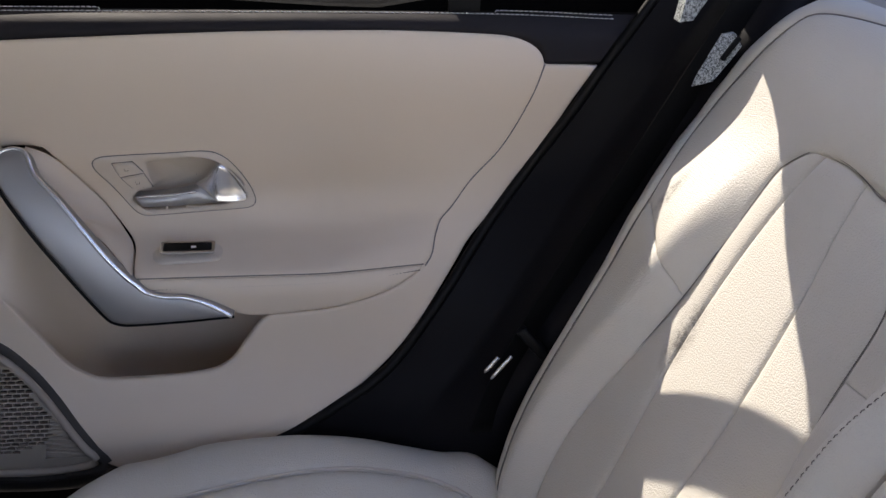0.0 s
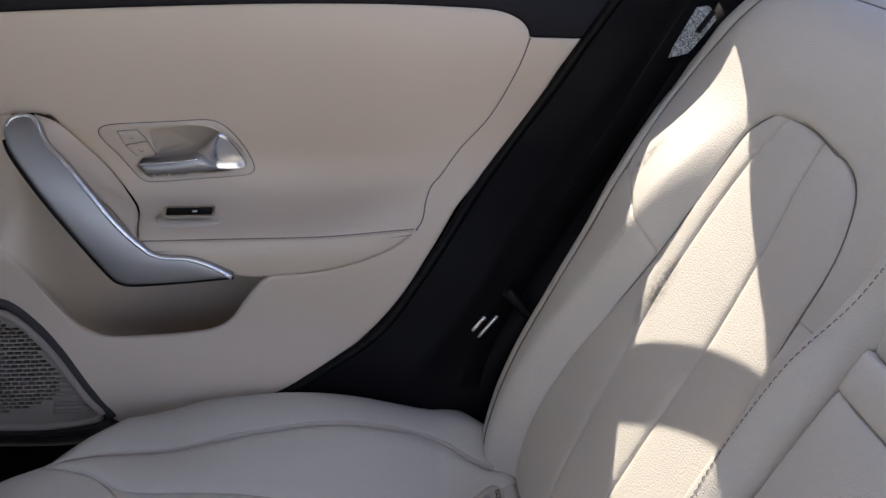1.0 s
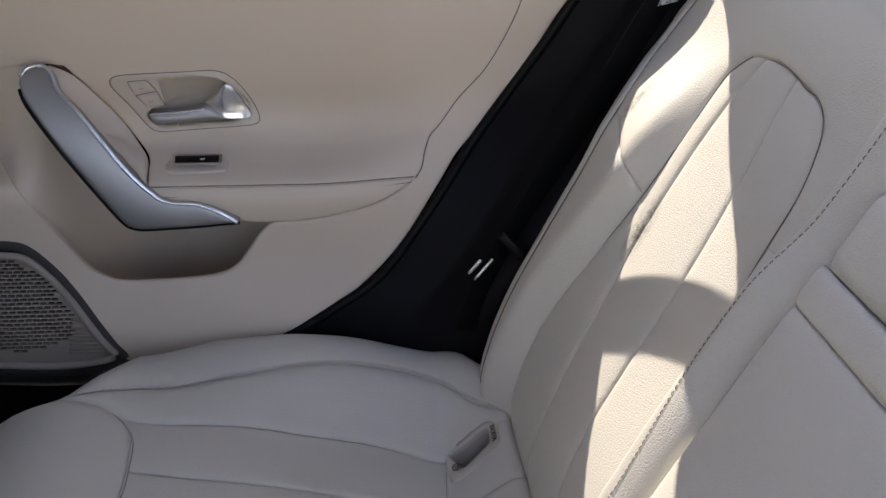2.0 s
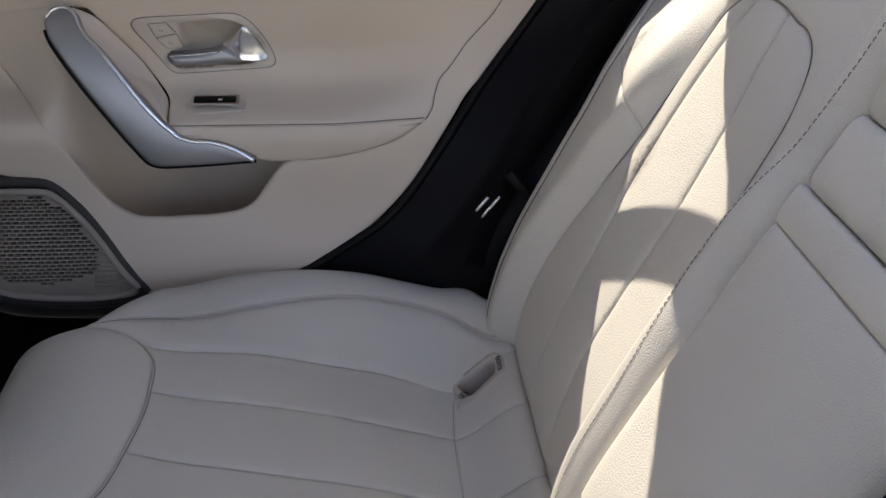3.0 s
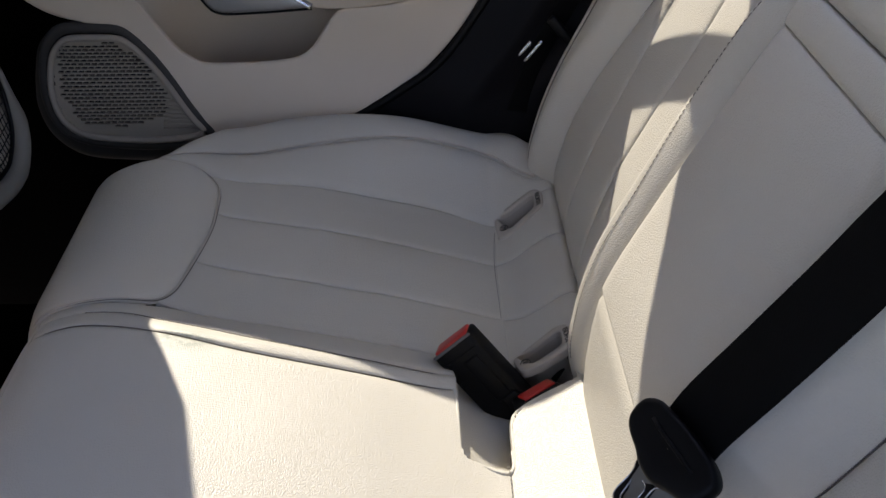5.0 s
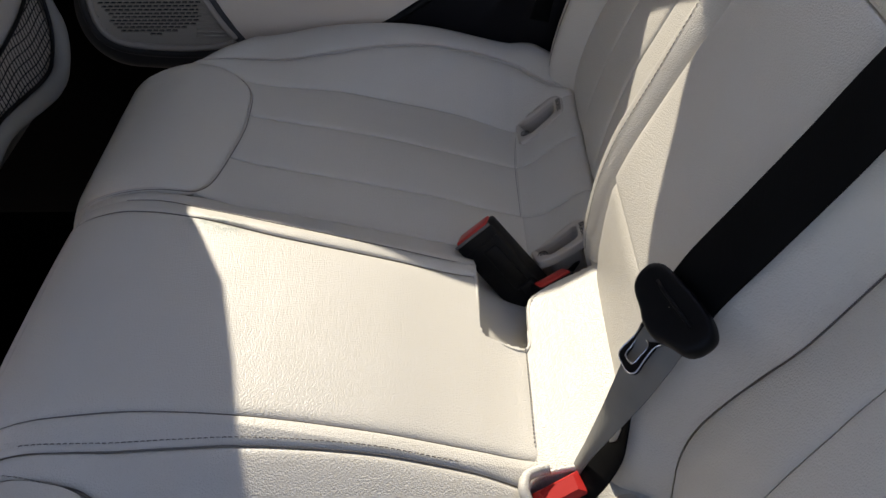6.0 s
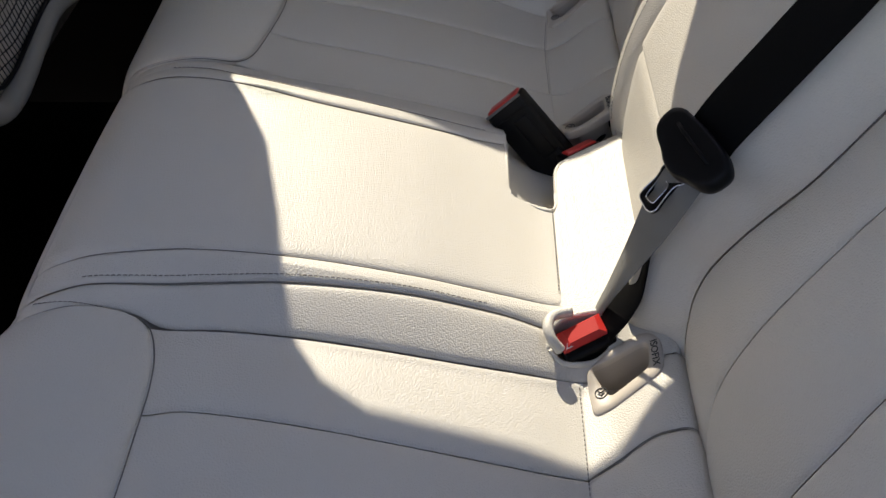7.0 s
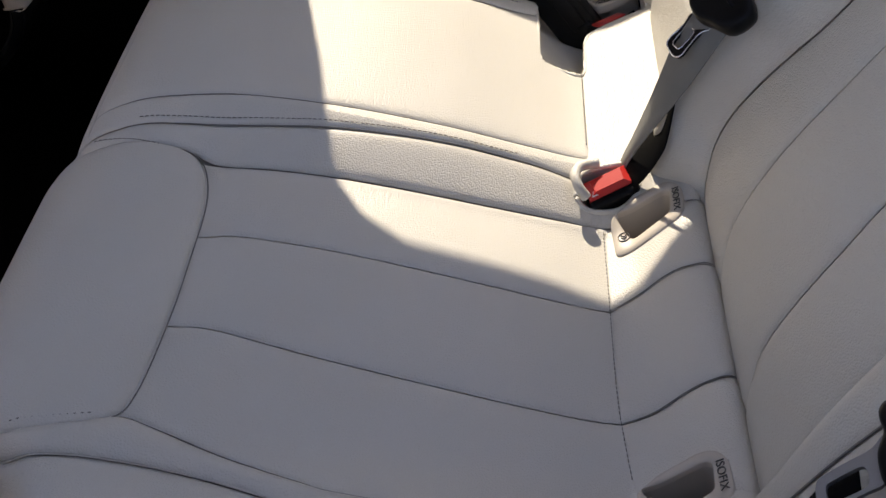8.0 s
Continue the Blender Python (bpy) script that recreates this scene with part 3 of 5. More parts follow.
def bench_side(side):
    """One seat of the bench: (x, distance from the middle line)."""
    kw = dict(side=side)
    inner = [(-.188, .197), (-.12, .187), (-.03, .184), (.06, .183), (.12, .182), (.166, .182)]
    seam_a = [(-.168, .277), (-.10, .270), (-.01, .268), (.06, .269), (.165, .262)]
    seam_b = [(-.163, .372), (-.09, .370), (0, .372), (.06, .370), (.165, .364)]
    if side < 0:
        seam_a = [(-.176, .2815), (-.1585, .2756), (-.126, .2667), (-.038, .268), (.034, .271), (.1255, .275), (.165, .2755)]
        seam_b = [(-.176, .370), (-.162, .367), (-.1315, .363), (-.058, .374), (.039, .382), (.122, .386), (.165, .385)]
    outer = [(-.200, .457), (-.17, .4495), (-.14, .4495), (-.11, .453), (-.05, .458), (.014, .457), (.10, .456), (.172, .446)]
    if side < 0:
        outer = [(-.200, .457), (-.184, .450), (-.169, .447), (-.140, .455), (-.101, .468), (-.056, .4805), (-.03, .4866), (.03, .490), (.10, .482), (.172, .455)]
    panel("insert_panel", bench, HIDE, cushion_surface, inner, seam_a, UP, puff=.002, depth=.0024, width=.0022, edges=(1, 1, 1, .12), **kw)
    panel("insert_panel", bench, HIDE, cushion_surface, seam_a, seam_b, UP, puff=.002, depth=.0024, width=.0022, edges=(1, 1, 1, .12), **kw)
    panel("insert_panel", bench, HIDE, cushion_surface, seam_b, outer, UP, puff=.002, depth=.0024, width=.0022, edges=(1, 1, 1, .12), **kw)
    rear_edge = [(-.212, .1875), (-.192, .190), (-.176, .200), (-.166, .222), (-.158, .27), (-.151, .33), (-.151, .372), (-.154, .413), (-.163, .435), (-.180, .450), (-.212, .4595)]
    if side < 0:
        rear_edge = [(-.212, .1875), (-.1906, .189), (-.1766, .1963), (-.167, .2205), (-.1627, .2526), (-.1623, .2964), (-.1624, .3481), (-.1649, .4005), (-.1682, .4299), (-.1735, .447), (-.1878, .4575), (-.212, .4665)]
    panel("front_panel", bench, HIDE, cushion_surface, [(-.50, .20), (-.48, .33), (-.50, .46)], rear_edge, UP,
          e0=[(-.50, .20), (-.36, .196), (-.285, .188), (-.24, .1845), (-.212, .1875)],
          e1=[(-.50, .46), (-.36, .476), (-.285, .472), (-.24, .4665 if side > 0 else .471), rear_edge[-1]], puff=.006, lift=.003, depth=.008, width=.0022, **kw)
    seam("seam", bench, cushion_surface, [(-.285, .187), (-.24, .184)] + rear_edge + [(-.24, .4665 if side > 0 else .471), (-.285, .472)], UP, side, .0012)
    # Cord added for the light that catches on the far panel's rounded edge.
    if side > 0:
        line, _ = on_surface(cushion_surface, [(-.30, .188), (-.24, .1855)] + [(p - .0012, s) for p, s in rear_edge] + [(-.24, .4655), (-.30, .471)], UP, .0030, 110, side)
        tube("piping", line, .0009, PIPE, bench, "fine raised beige piping", 6)
    pipe = ([(-.285, .470), (-.224, .476), (-.167, .500), (-.122, .508), (-.069, .521), (.012, .536), (.082, .545), (.14, .545), (.174, .533), (.221, .488), (.262, .472)] if side > 0 else
            [(-.285, .476), (-.239, .4865), (-.208, .4835), (-.169, .4800), (-.134, .482), (-.097, .489), (-.05, .503), (.013, .522), (.082, .541), (.14, .543), (.19, .522), (.236, .482), (.262, .472)])
    cushion_inner = [(-.285, .470), (-.235, .464), (-.19, .455), (-.158, .446), (-.11, .453), (-.05, .458), (.014, .457), (.10, .456), (.172, .446), (.215, .456), (.262, .468)]
    if side < 0:
        cushion_inner = [(-.285, .4705), (-.24, .466), (-.20, .4575)] + outer[1:] + [(.215, .458), (.262, .468)]
        seam("seam", bench, cushion_surface, outer[2:-1], UP, side, -.0008, .0007)
        stitches("stitching", bench, THREAD, cushion_surface, [(-.235, .4635), (-.205, .4575), (-.186, .4515)], UP, side=side, lift=.0042, pitch=.0042, long=.0030, radius=.0005)
    panel("side_bolster", bench, HIDE, cushion_surface, cushion_inner, pipe, UP, puff=.005, depth=.003, width=.003, edges=(1, 1 if side > 0 else .4, 1, 1), holes=HOLES, pitch=.003, **kw)
    panel("side_panel", bench, HIDE, cushion_surface, pipe, [(-.285, .78), (-.1, .80), (.1, .80), (.262, .78)], (0, side, .6),
          e1=[(.262, .470), (.255, .55), (.255, .62), (.262, .78)], puff=.010, depth=.004, edges=(1, 0, 0, 0), **kw)
    panel("front_side_panel", bench, HIDE, cushion_surface, [(-.50, .462), (-.36, .478), (-.287, .474)], [(-.50, .78), (-.36, .80), (-.285, .78)], (-.5, side, .4),
          puff=.006, depth=.006, edges=(1, 0, 0, 0), **kw)
    line, _ = on_surface(cushion_surface, [(p, s + .0012) for p, s in pipe[:-1]], UP, .0014 if side > 0 else .0006, 110, side)
    tube("piping", line, .0014 if side > 0 else .0006, PIPE, bench, "fine raised beige piping", 6)
    stitches("stitching", bench, PIPE, cushion_surface, [(p, s - .0048) for p, s in pipe[:-1]], UP, side=side, lift=.0012, pitch=.0046, long=.0036, radius=.0005, label="beige thread beside the seam")
    stitches("stitching", bench, THREAD, cushion_surface, ([(.1625, .186)] if side < 0 else []) + [(.1625, .262), (.1625, .364), (.168, .436)], UP, side=side, lift=.0004, pitch=.0046, long=.0030, radius=.0004)
    if side < 0:
        stitches("stitching", bench, THREAD, cushion_surface, [(-.27, .174), (-.228, .182), (-.189, .191), (-.176, .197)], UP, side=side, lift=.0012, pitch=.0046, long=.0032, radius=.0004)
    # the rising strip in front of the backrest
    sides = [[(.161, .182), (.19, .182), (.22, .182), (.29, .180)], [(.161, .262), (.195, .256), (.223, .255), (.29, .256)],
             [(.161, .364), (.20, .372), (.229, .370), (.29, .368)], [(.166, .4465), (.20, .456), (.23, .466), (.29, .475)]]
    if side < 0:
        sides[1] = [(.161, .2755), (.181, .264), (.207, .254), (.227, .256), (.248, .258), (.29, .26)]
        sides[2] = [(.161, .385), (.188, .3785), (.210, .3716), (.2286, .3696), (.2528, .368), (.29, .368)]
        sides[3][0] = (.166, .4555)
        for line in sides[1:3]:
            seam("seam", bench, cushion_surface, line[:-1], UP, side, -.0008, .0006)
    for k in range(3):
        panel("rear_strip", bench, HIDE, cushion_surface, sides[k], sides[k + 1], UP, puff=.002, depth=.003, width=.003, edges=(1, 1, 1, 0), holes=HOLES + WELLS, pitch=.0025, **kw)
    # the step up to the raised middle
    crest = [(-.285, .168), (-.235, .163), (-.19, .160), (-.125, .149), (-.074, .1405), (.015, .1325), (.09, .1325), (.135, .1405), (.152, .149)]
    foot = [(-.285, .188), (-.23, .184), (-.19, .186), (-.165, .192), (-.12, .186), (-.03, .183), (.06, .182), (.12, .181), (.152, .182)]
    panel("middle_side", bench, HIDE, cushion_surface, crest, foot, UP, puff=.0015, depth=.0035, width=.002, edges=(1, 1, 0, 0), holes=WELLS + HOLES, pitch=.0025, **kw)
    panel("middle_side_front", bench, HIDE, cushion_surface, [(-.50, .165), (-.36, .166), (-.287, .165)], [(-.50, .198), (-.36, .195), (-.287, .189)], FORE, puff=.002, edges=(1, 1, 0, 0), **kw)
    rim = [(-.285, .140), (-.209, .133), (-.160, .126), (-.080, .1155), (.010, .1115), (.085, .111), (.152, .1165)]
    panel("middle_rim", bench, HIDE, cushion_surface, rim, crest, UP, puff=.0012, depth=.002, width=.0014, holes=WELLS, pitch=.0025, **kw)
    seam("seam", bench, cushion_surface, [p for p in rim if side < 0 or p[0] < .1], UP, side, -.0010, .0006)
    # This dark cord stands in for shade under the crest's rolled edge.
    seam("seam", bench, cushion_surface, [(p, s + .0004) for p, s in crest[1:] if p < (.1 if side > 0 else .14)], UP, side, -.0008, .0009)
    stitches("stitching", bench, THREAD, cushion_surface, [(p, s - .0055) for p, s in crest[1:] if p < (.1 if side > 0 else .13)], UP, side=side, lift=.0017, pitch=.0046, long=.0030, radius=.00042)


for side in (1, -1):
    bench_side(side)
mid_rim = [(-.285, .140), (-.209, .133), (-.160, .126), (-.080, .1155), (.010, .1115), (.085, .111), (.152, .1165)]
panel("middle_panel", bench, HIDE, cushion_surface, [(p, C - s) for p, s in mid_rim], [(p, C + s) for p, s in mid_rim], UP, puff=.003, depth=.0025, width=.003, edges=(1, 1, 0, .4), holes=WELLS, pitch=.0025)
panel("middle_front", bench, HIDE, cushion_surface, [(-.50, C - .165), (-.36, C - .166), (-.285, C - .165)], [(-.50, C + .165), (-.36, C + .166), (-.285, C + .165)], FORE,
      puff=.006, depth=.005, edges=(1, 1, 0, 0))
stitches("stitching", bench, THREAD, cushion_surface, [(.149, C - .10), (.1495, C), (.149, C + .02)], UP, lift=.0022, pitch=.0046, long=.0030, radius=.0004)
panel("middle_rear", bench, HIDE, cushion_surface, [(.148, C - .182), (.20, C - .182), (.29, C - .18)], [(.148, C + .182), (.20, C + .182), (.29, C + .18)], UP, puff=.002, depth=.003, width=.003, edges=(1, 1, 1, 0), holes=WELLS + HOLES, pitch=.0025)
panel("foam_core", bench, CORE, cushion_surface, [(-.52, C - .80), (.285, C - .80)], [(-.52, C + .80), (.285, C + .80)], UP, puff=0, depth=0, lift=-.009, edges=(0, 0, 0, 0), pitch=.006, holes=HOLES + WELLS)

# ---- the backrests ----
STITCH_ROW = [(.36, .134), (.43, .136), (.51, .137), (.56, .140), (.61, .145), (.65, .146), (.70, .143), (.75, .137), (.80, .135), (.86, .137)]
roll = lambda v, t: (.028 + .011 * np.sin(np.pi / 2 * np.clip(v / .55, 0, 1))) * (1 - step(v, .52, 1.0)) * (1 - .22 * step(t, .68, .75)) * (.62 + .38 * step(t, .33, .50))


BOLSTER_SEAM = np.array([(.32, .470), (.43, .474), (.52, .462), (.58, .445), (.65, .428), (.71, .421), (.765, .416), (.780, .408), (.793, .394), (.80, .372)]).T


def bolster_height(t, s):
    """How far the outer bolster stands proud of the backrest, steep beside the insert and soft over the side."""
    start = np.interp(t, BOLSTER_SEAM[0], BOLSTER_SEAM[1])
    edge = np.interp(t, SHOULDER[0], SHOULDER[1])
    return .027 * step(s - start, -.006, .034) * (1 - step(s - edge, -.01, .105)) * (1 - step(t, .66, .80))


def backrest(side):
    kw = dict(side=side)
    where = "by the closed door" if side > 0 else "by the near side"
    rest = thing("outer_car_seat", "pale beige leather backrest with ribbed insert, " + where, "car seat", group="rear backrests")
    inner = [(.32, .176), (.36, .172), (.42, .168), (.48, .176 if side < 0 else .170), (.56, .185 if side < 0 else .180), (.61, .196 if side < 0 else .192), (.68, .208), (.737, .215), (.768, .228), (.785, .243), (.7945, .266)]
    seam_b = [(.32, .272), (.40, .272), (.48, .278), (.56, .280), (.63, .282), (.705, .292), (.76, .306), (.7995, .312)]
    if side < 0:
        inner = [(.32, .190), (.36, .184), (.3886, .1745), (.4077, .1645), (.4372, .1645), (.4754, .1745), (.5114, .1855), (.5516, .197), (.61, .203), (.68, .209), (.737, .215), (.768, .228), (.785, .243), (.7945, .266)]
        seam_b = [(.32, .286), (.36, .280), (.391, .268), (.414, .259), (.457, .258), (.506, .260), (.542, .262), (.573, .264), (.65, .274), (.705, .290), (.76, .306), (.7995, .312)]
    seam_a = [(.32, .402), (.36, .399), (.394, .390), (.41, .3825), (.4515, .380), (.497, .378), (.538, .373), (.58, .376), (.63, .385), (.70, .391), (.76, .384), (.7995, .372)] if side < 0 else [(.32, .370), (.40, .368), (.48, .368), (.56, .378), (.63, .390), (.70, .391), (.76, .384), (.7995, .372)]
    outer = [(.32, .470), (.36, .470), (.43, .474), (.52, .462), (.58, .445), (.65, .428), (.71, .421), (.765, .416), (.780, .408), (.793, .394)]
    top_a, top_b, top_c = [(.7945, .266), (.798, .29), (.7995, .312)], [(.7995, .312), (.801, .34), (.7995, .372)], [(.7995, .372), (.798, .384), (.793, .394)]
    for c0, c1, e1 in ((inner, seam_b, top_a), (seam_b, seam_a, top_b), (seam_a, outer, top_c)):
        panel("insert_panel", rest, HIDE, back_surface, c0, c1, FORE, e1=e1, puff=.002, depth=.0026 if side > 0 else .0019, width=.0022, edges=(1, 1, 0, 1), lift=-.001, **kw)
    for points in (outer + [(.798, .384), (.801, .372), (.8025, .34), (.800, .312), (.7965, .29), (.796, .266)] + inner[-2:3:-1],):
        seam("seam", rest, back_surface, points, FORE, side, -.0014, .0005)
    # the outer bolster, sewn from a lower and an upper piece
    edge = [(.32, .535), (.40, .540), (.50, .543), (.58, .543), (.66, .540)]
    cut = [(.650, .427), (.664, .458), (.678, .495), (.690, .533)]
    panel("bolster_lower", rest, HIDE, back_surface, [(.32, .469), (.36, .469), (.43, .473), (.52, .461), (.58, .444), (.650, .427)], [(.32, .516), (.40, .520), (.50, .521), (.60, .522), (.65, .526), (.690, .533)],
          FORE, e1=cut, puff=0, height=bolster_height, depth=.003, width=.003, edges=(1, 1, 0, .8), **kw)
    # the piece that goes round the top of the insert
    panel("head_panel", rest, HIDE, back_surface, [(.650, .427), (.71, .420), (.765, .415), (.781, .407), (.792, .393), (.798, .372), (.801, .34), (.7985, .30), (.7945, .266), (.785, .243), (.768, .228), (.737, .215), (.70, .2105)],
          [(.690, .533), (.741, .558), (.770, .565), (.795, .564), (.8245, .551), (.8485, .540), (.866, .530), (.884, .516), (.896, .47), (.903, .40), (.905, .32), (.905, .25), (.90, .19), (.865, .160), (.80, .144), (.71, .150)], FORE,
          e0=cut, e1=[(.70, .2105), (.703, .18), (.71, .150)], puff=.002, height=bolster_height, depth=.003, width=.0022, edges=(1, 1, .8, 0), **kw)
    line_in = [(.335, .118), (.41, .112), (.48, .111), (.56, .113), (.66, .112), (.74, .110), (.80, .110), (.87, .115)]
    line_st = [(.335, .176), (.41, .174), (.48, .174), (.56, .177), (.62, .181), (.666, .180), (.71, .175), (.76, .170), (.80, .171), (.87, .178)]
    if side > 0:
        panel("wing_panel", rest, HIDE, back_surface, [(.70, .2105), (.66, .205), (.61, .192), (.56, .180), (.50, .171)], [(.71, .150), (.666, .160), (.62, .166), (.56, .168), (.50, .170)], FORE,
              e0=[(.70, .2105), (.703, .18), (.71, .150)], puff=.006, depth=.003, edges=(1, 1, 0, 0), **kw)
        bolster = panel("inner_bolster", rest, HIDE, back_surface, line_in, line_st, FORE, puff=0, shape=lambda u, v: roll(v, .335 + .535 * u) - .001, depth=.004, width=.003, edges=(1, .3, 0, 0), pitch=.005, **kw)
        spots = np.array([v.co[:] for v in bolster.data.vertices])
        facing = np.array([v.normal[:] for v in bolster.data.vertices])

        def roll_surface(t, y):
            """The crown of the rolled inner bolster."""
            t, y = np.broadcast_arrays(np.asarray(t, float), np.asarray(y, float))
            at = back_surface(t, y) + np.array([-.91, 0, .42]) * .03
            d = ((spots - at[..., None, :]) ** 2).sum(-1)
            k = np.argsort(d, -1)[..., :6]
            w = 1 / (np.take_along_axis(d, k, -1) + 1e-6) ** 2
            w /= w.sum(-1, keepdims=True)
            n = (facing[k] * w[..., None]).sum(-2)
            drop = (((at[..., None, :] - spots[k]) * facing[k]).sum(-1) * w).sum(-1)
            return at - n * drop[..., None]
        stitches("stitching", rest, THREAD, roll_surface, STITCH_ROW, FORE, side=side, lift=.0005, pitch=.0052, long=.0034, radius=.0004)
    else:
        panel("inner_bolster", rest, HIDE, back_surface, [(.335, .118), (.41, .112), (.48, .111), (.56, .113), (.66, .112), (.70, .111)], [(.335, .1875), (.36, .184), (.3886, .1745), (.4077, .1645), (.4372, .1645), (.4754, .1745), (.5114, .1855), (.5516, .197), (.61, .203), (.66, .207), (.70, .2105)], FORE,
              e1=[(.70, .111), (.706, .16), (.70, .2105)], puff=0, shape=lambda u, v: .020 * (1 - v) ** 2 + .055 * np.sin(np.pi * v) * (1 - v), depth=.0026, width=.0020, edges=(1, .5, 0, 0), **kw)
        panel("upper_bolster", rest, HIDE, back_surface, [(.704, .111), (.74, .110), (.80, .110), (.87, .115)], [(.712, .149), (.76, .143), (.80, .144), (.87, .156)], FORE, puff=0,
              shape=lambda u, v: .014 * (1 - v) ** 2 + .04 * np.sin(np.pi * v) * (1 - v), depth=.003, width=.003, edges=(1, 1, 0, 0), **kw)
    # side, top edge and back shell
    rim = [(.32, .516), (.40, .520), (.50, .521), (.60, .522), (.65, .526), (.690, .533), (.741, .558), (.770, .565), (.795, .564), (.8245, .551), (.8485, .540), (.866, .530), (.884, .516), (.896, .47), (.903, .40), (.905, .32), (.905, .25), (.90, .19)]
    far = [(.30, .70), (.40, .70), (.50, .70), (.60, .70), (.684, .70), (.74, .70), (.79, .70), (.86, .69), (.94, .62), (.985, .50), (.99, .40), (.99, .32), (.99, .25), (.99, .17)]
    panel("side_border", rest, HIDE, back_surface, rim, far, (-.4, side, .4), puff=.002, depth=.003, width=.003, edges=(1, 0, 0, 0), height=bolster_height, **kw)
    run = smooth_line(rim, 120)
    line, _ = on_surface(back_surface, rim, FORE, -.0012 + bolster_height(run[:, 0], run[:, 1])[:, None], 120, side)
    tube("piping", line, .0008, THREAD, rest, "narrow sewn seam", 6)
    panel("foam_core", rest, CORE, back_surface, [(.30, .10), (.98, .10)], [(.30, .68), (.98, .66)], FORE, puff=0, depth=0, lift=-.008, edges=(0, 0, 0, 0), pitch=.01, **kw)
    return rest


far_rest, near_rest = backrest(1), backrest(-1)

arm = thing("center_armrest", "folded-up beige leather middle armrest between the rear backrests", "armrest")
W = .106
panel("front_pad", arm, HIDE, back_surface, [(.47, C - W), (.60, C - W - .004), (.70, C - W - .004)], [(.47, C + W), (.60, C + W), (.70, C + W)], FORE, puff=.003, depth=.012, lift=.036, width=.004, edges=(1, 1, 0, .2), skirt=.03)
panel("top_strip", arm, HIDE, back_surface, [(.7005, C - W - .004), (.727, C - W - .004)], [(.7005, C + W), (.727, C + W)], FORE, puff=.001, depth=.010, lift=.036, width=.003, edges=(1, 1, .2, .2), skirt=.03)
middle = thing("middle_seat", "beige leather middle seat back around the folded armrest", "car seat")


def base_surface(t, y):
    t, y = np.broadcast_arrays(np.asarray(t, float), np.asarray(y, float))
    x = np.interp(t, [.33, .36, .40, .44, .468, .482, .490, .494], [.226, .224, .223, .225, .228, .233, .243, .262])
    z = np.interp(t, [.33, .36, .40, .44, .468, .482, .490, .494], [.33, .36, .40, .44, .468, .480, .486, .486])
    return np.stack([x, y, z], -1)


panel("base_pad", middle, HIDE, base_surface, [(.33, C - .118), (.40, C - .120), (.46, C - .108), (.494, C - .104)], [(.33, C + .112), (.40, C + .110), (.46, C + .106), (.494, C + .104)], FORE, puff=.002, depth=.010, width=.004, edges=(1, 1, 0, 0))
panel("lower_pad", middle, HIDE, back_surface, [(.7275, C - W), (.778, C - W)], [(.7275, C + W), (.778, C + W)], FORE, puff=.004, depth=.010, lift=.032, width=.004, edges=(1, 1, .3, .5), skirt=.03)
panel("upper_pad", middle, HIDE, back_surface, [(.7785, C - W), (.86, C - W), (.90, C - .10), (.95, C - .10)], [(.7785, C + W), (.86, C + W), (.90, C + .10), (.95, C + .10)], FORE, puff=.008, depth=.012, lift=.032, width=.006, edges=(1, 1, .6, 0), skirt=.03)


# ---- anchors, buckles and belts ----


def rounded_corners(points, r, n):
    """n points, evenly spaced, round a polygon with corners rounded by about r."""
    p = np.array(points, float)
    out = []
    for a, b, c in zip(np.roll(p, 1, 0), p, np.roll(p, -1, 0)):
        ka, kc = min(r, .45 * np.linalg.norm(a - b)), min(r, .45 * np.linalg.norm(c - b))
        a, c = b + (a - b) / np.linalg.norm(a - b) * ka, b + (c - b) / np.linalg.norm(c - b) * kc
        out += [a * (1 - k) ** 2 + 2 * b * k * (1 - k) + c * k ** 2 for k in np.linspace(0, 1, 7)]
    return smooth_line(np.vstack(out + out[:1]), n + 1, sharp=True)[:-1]


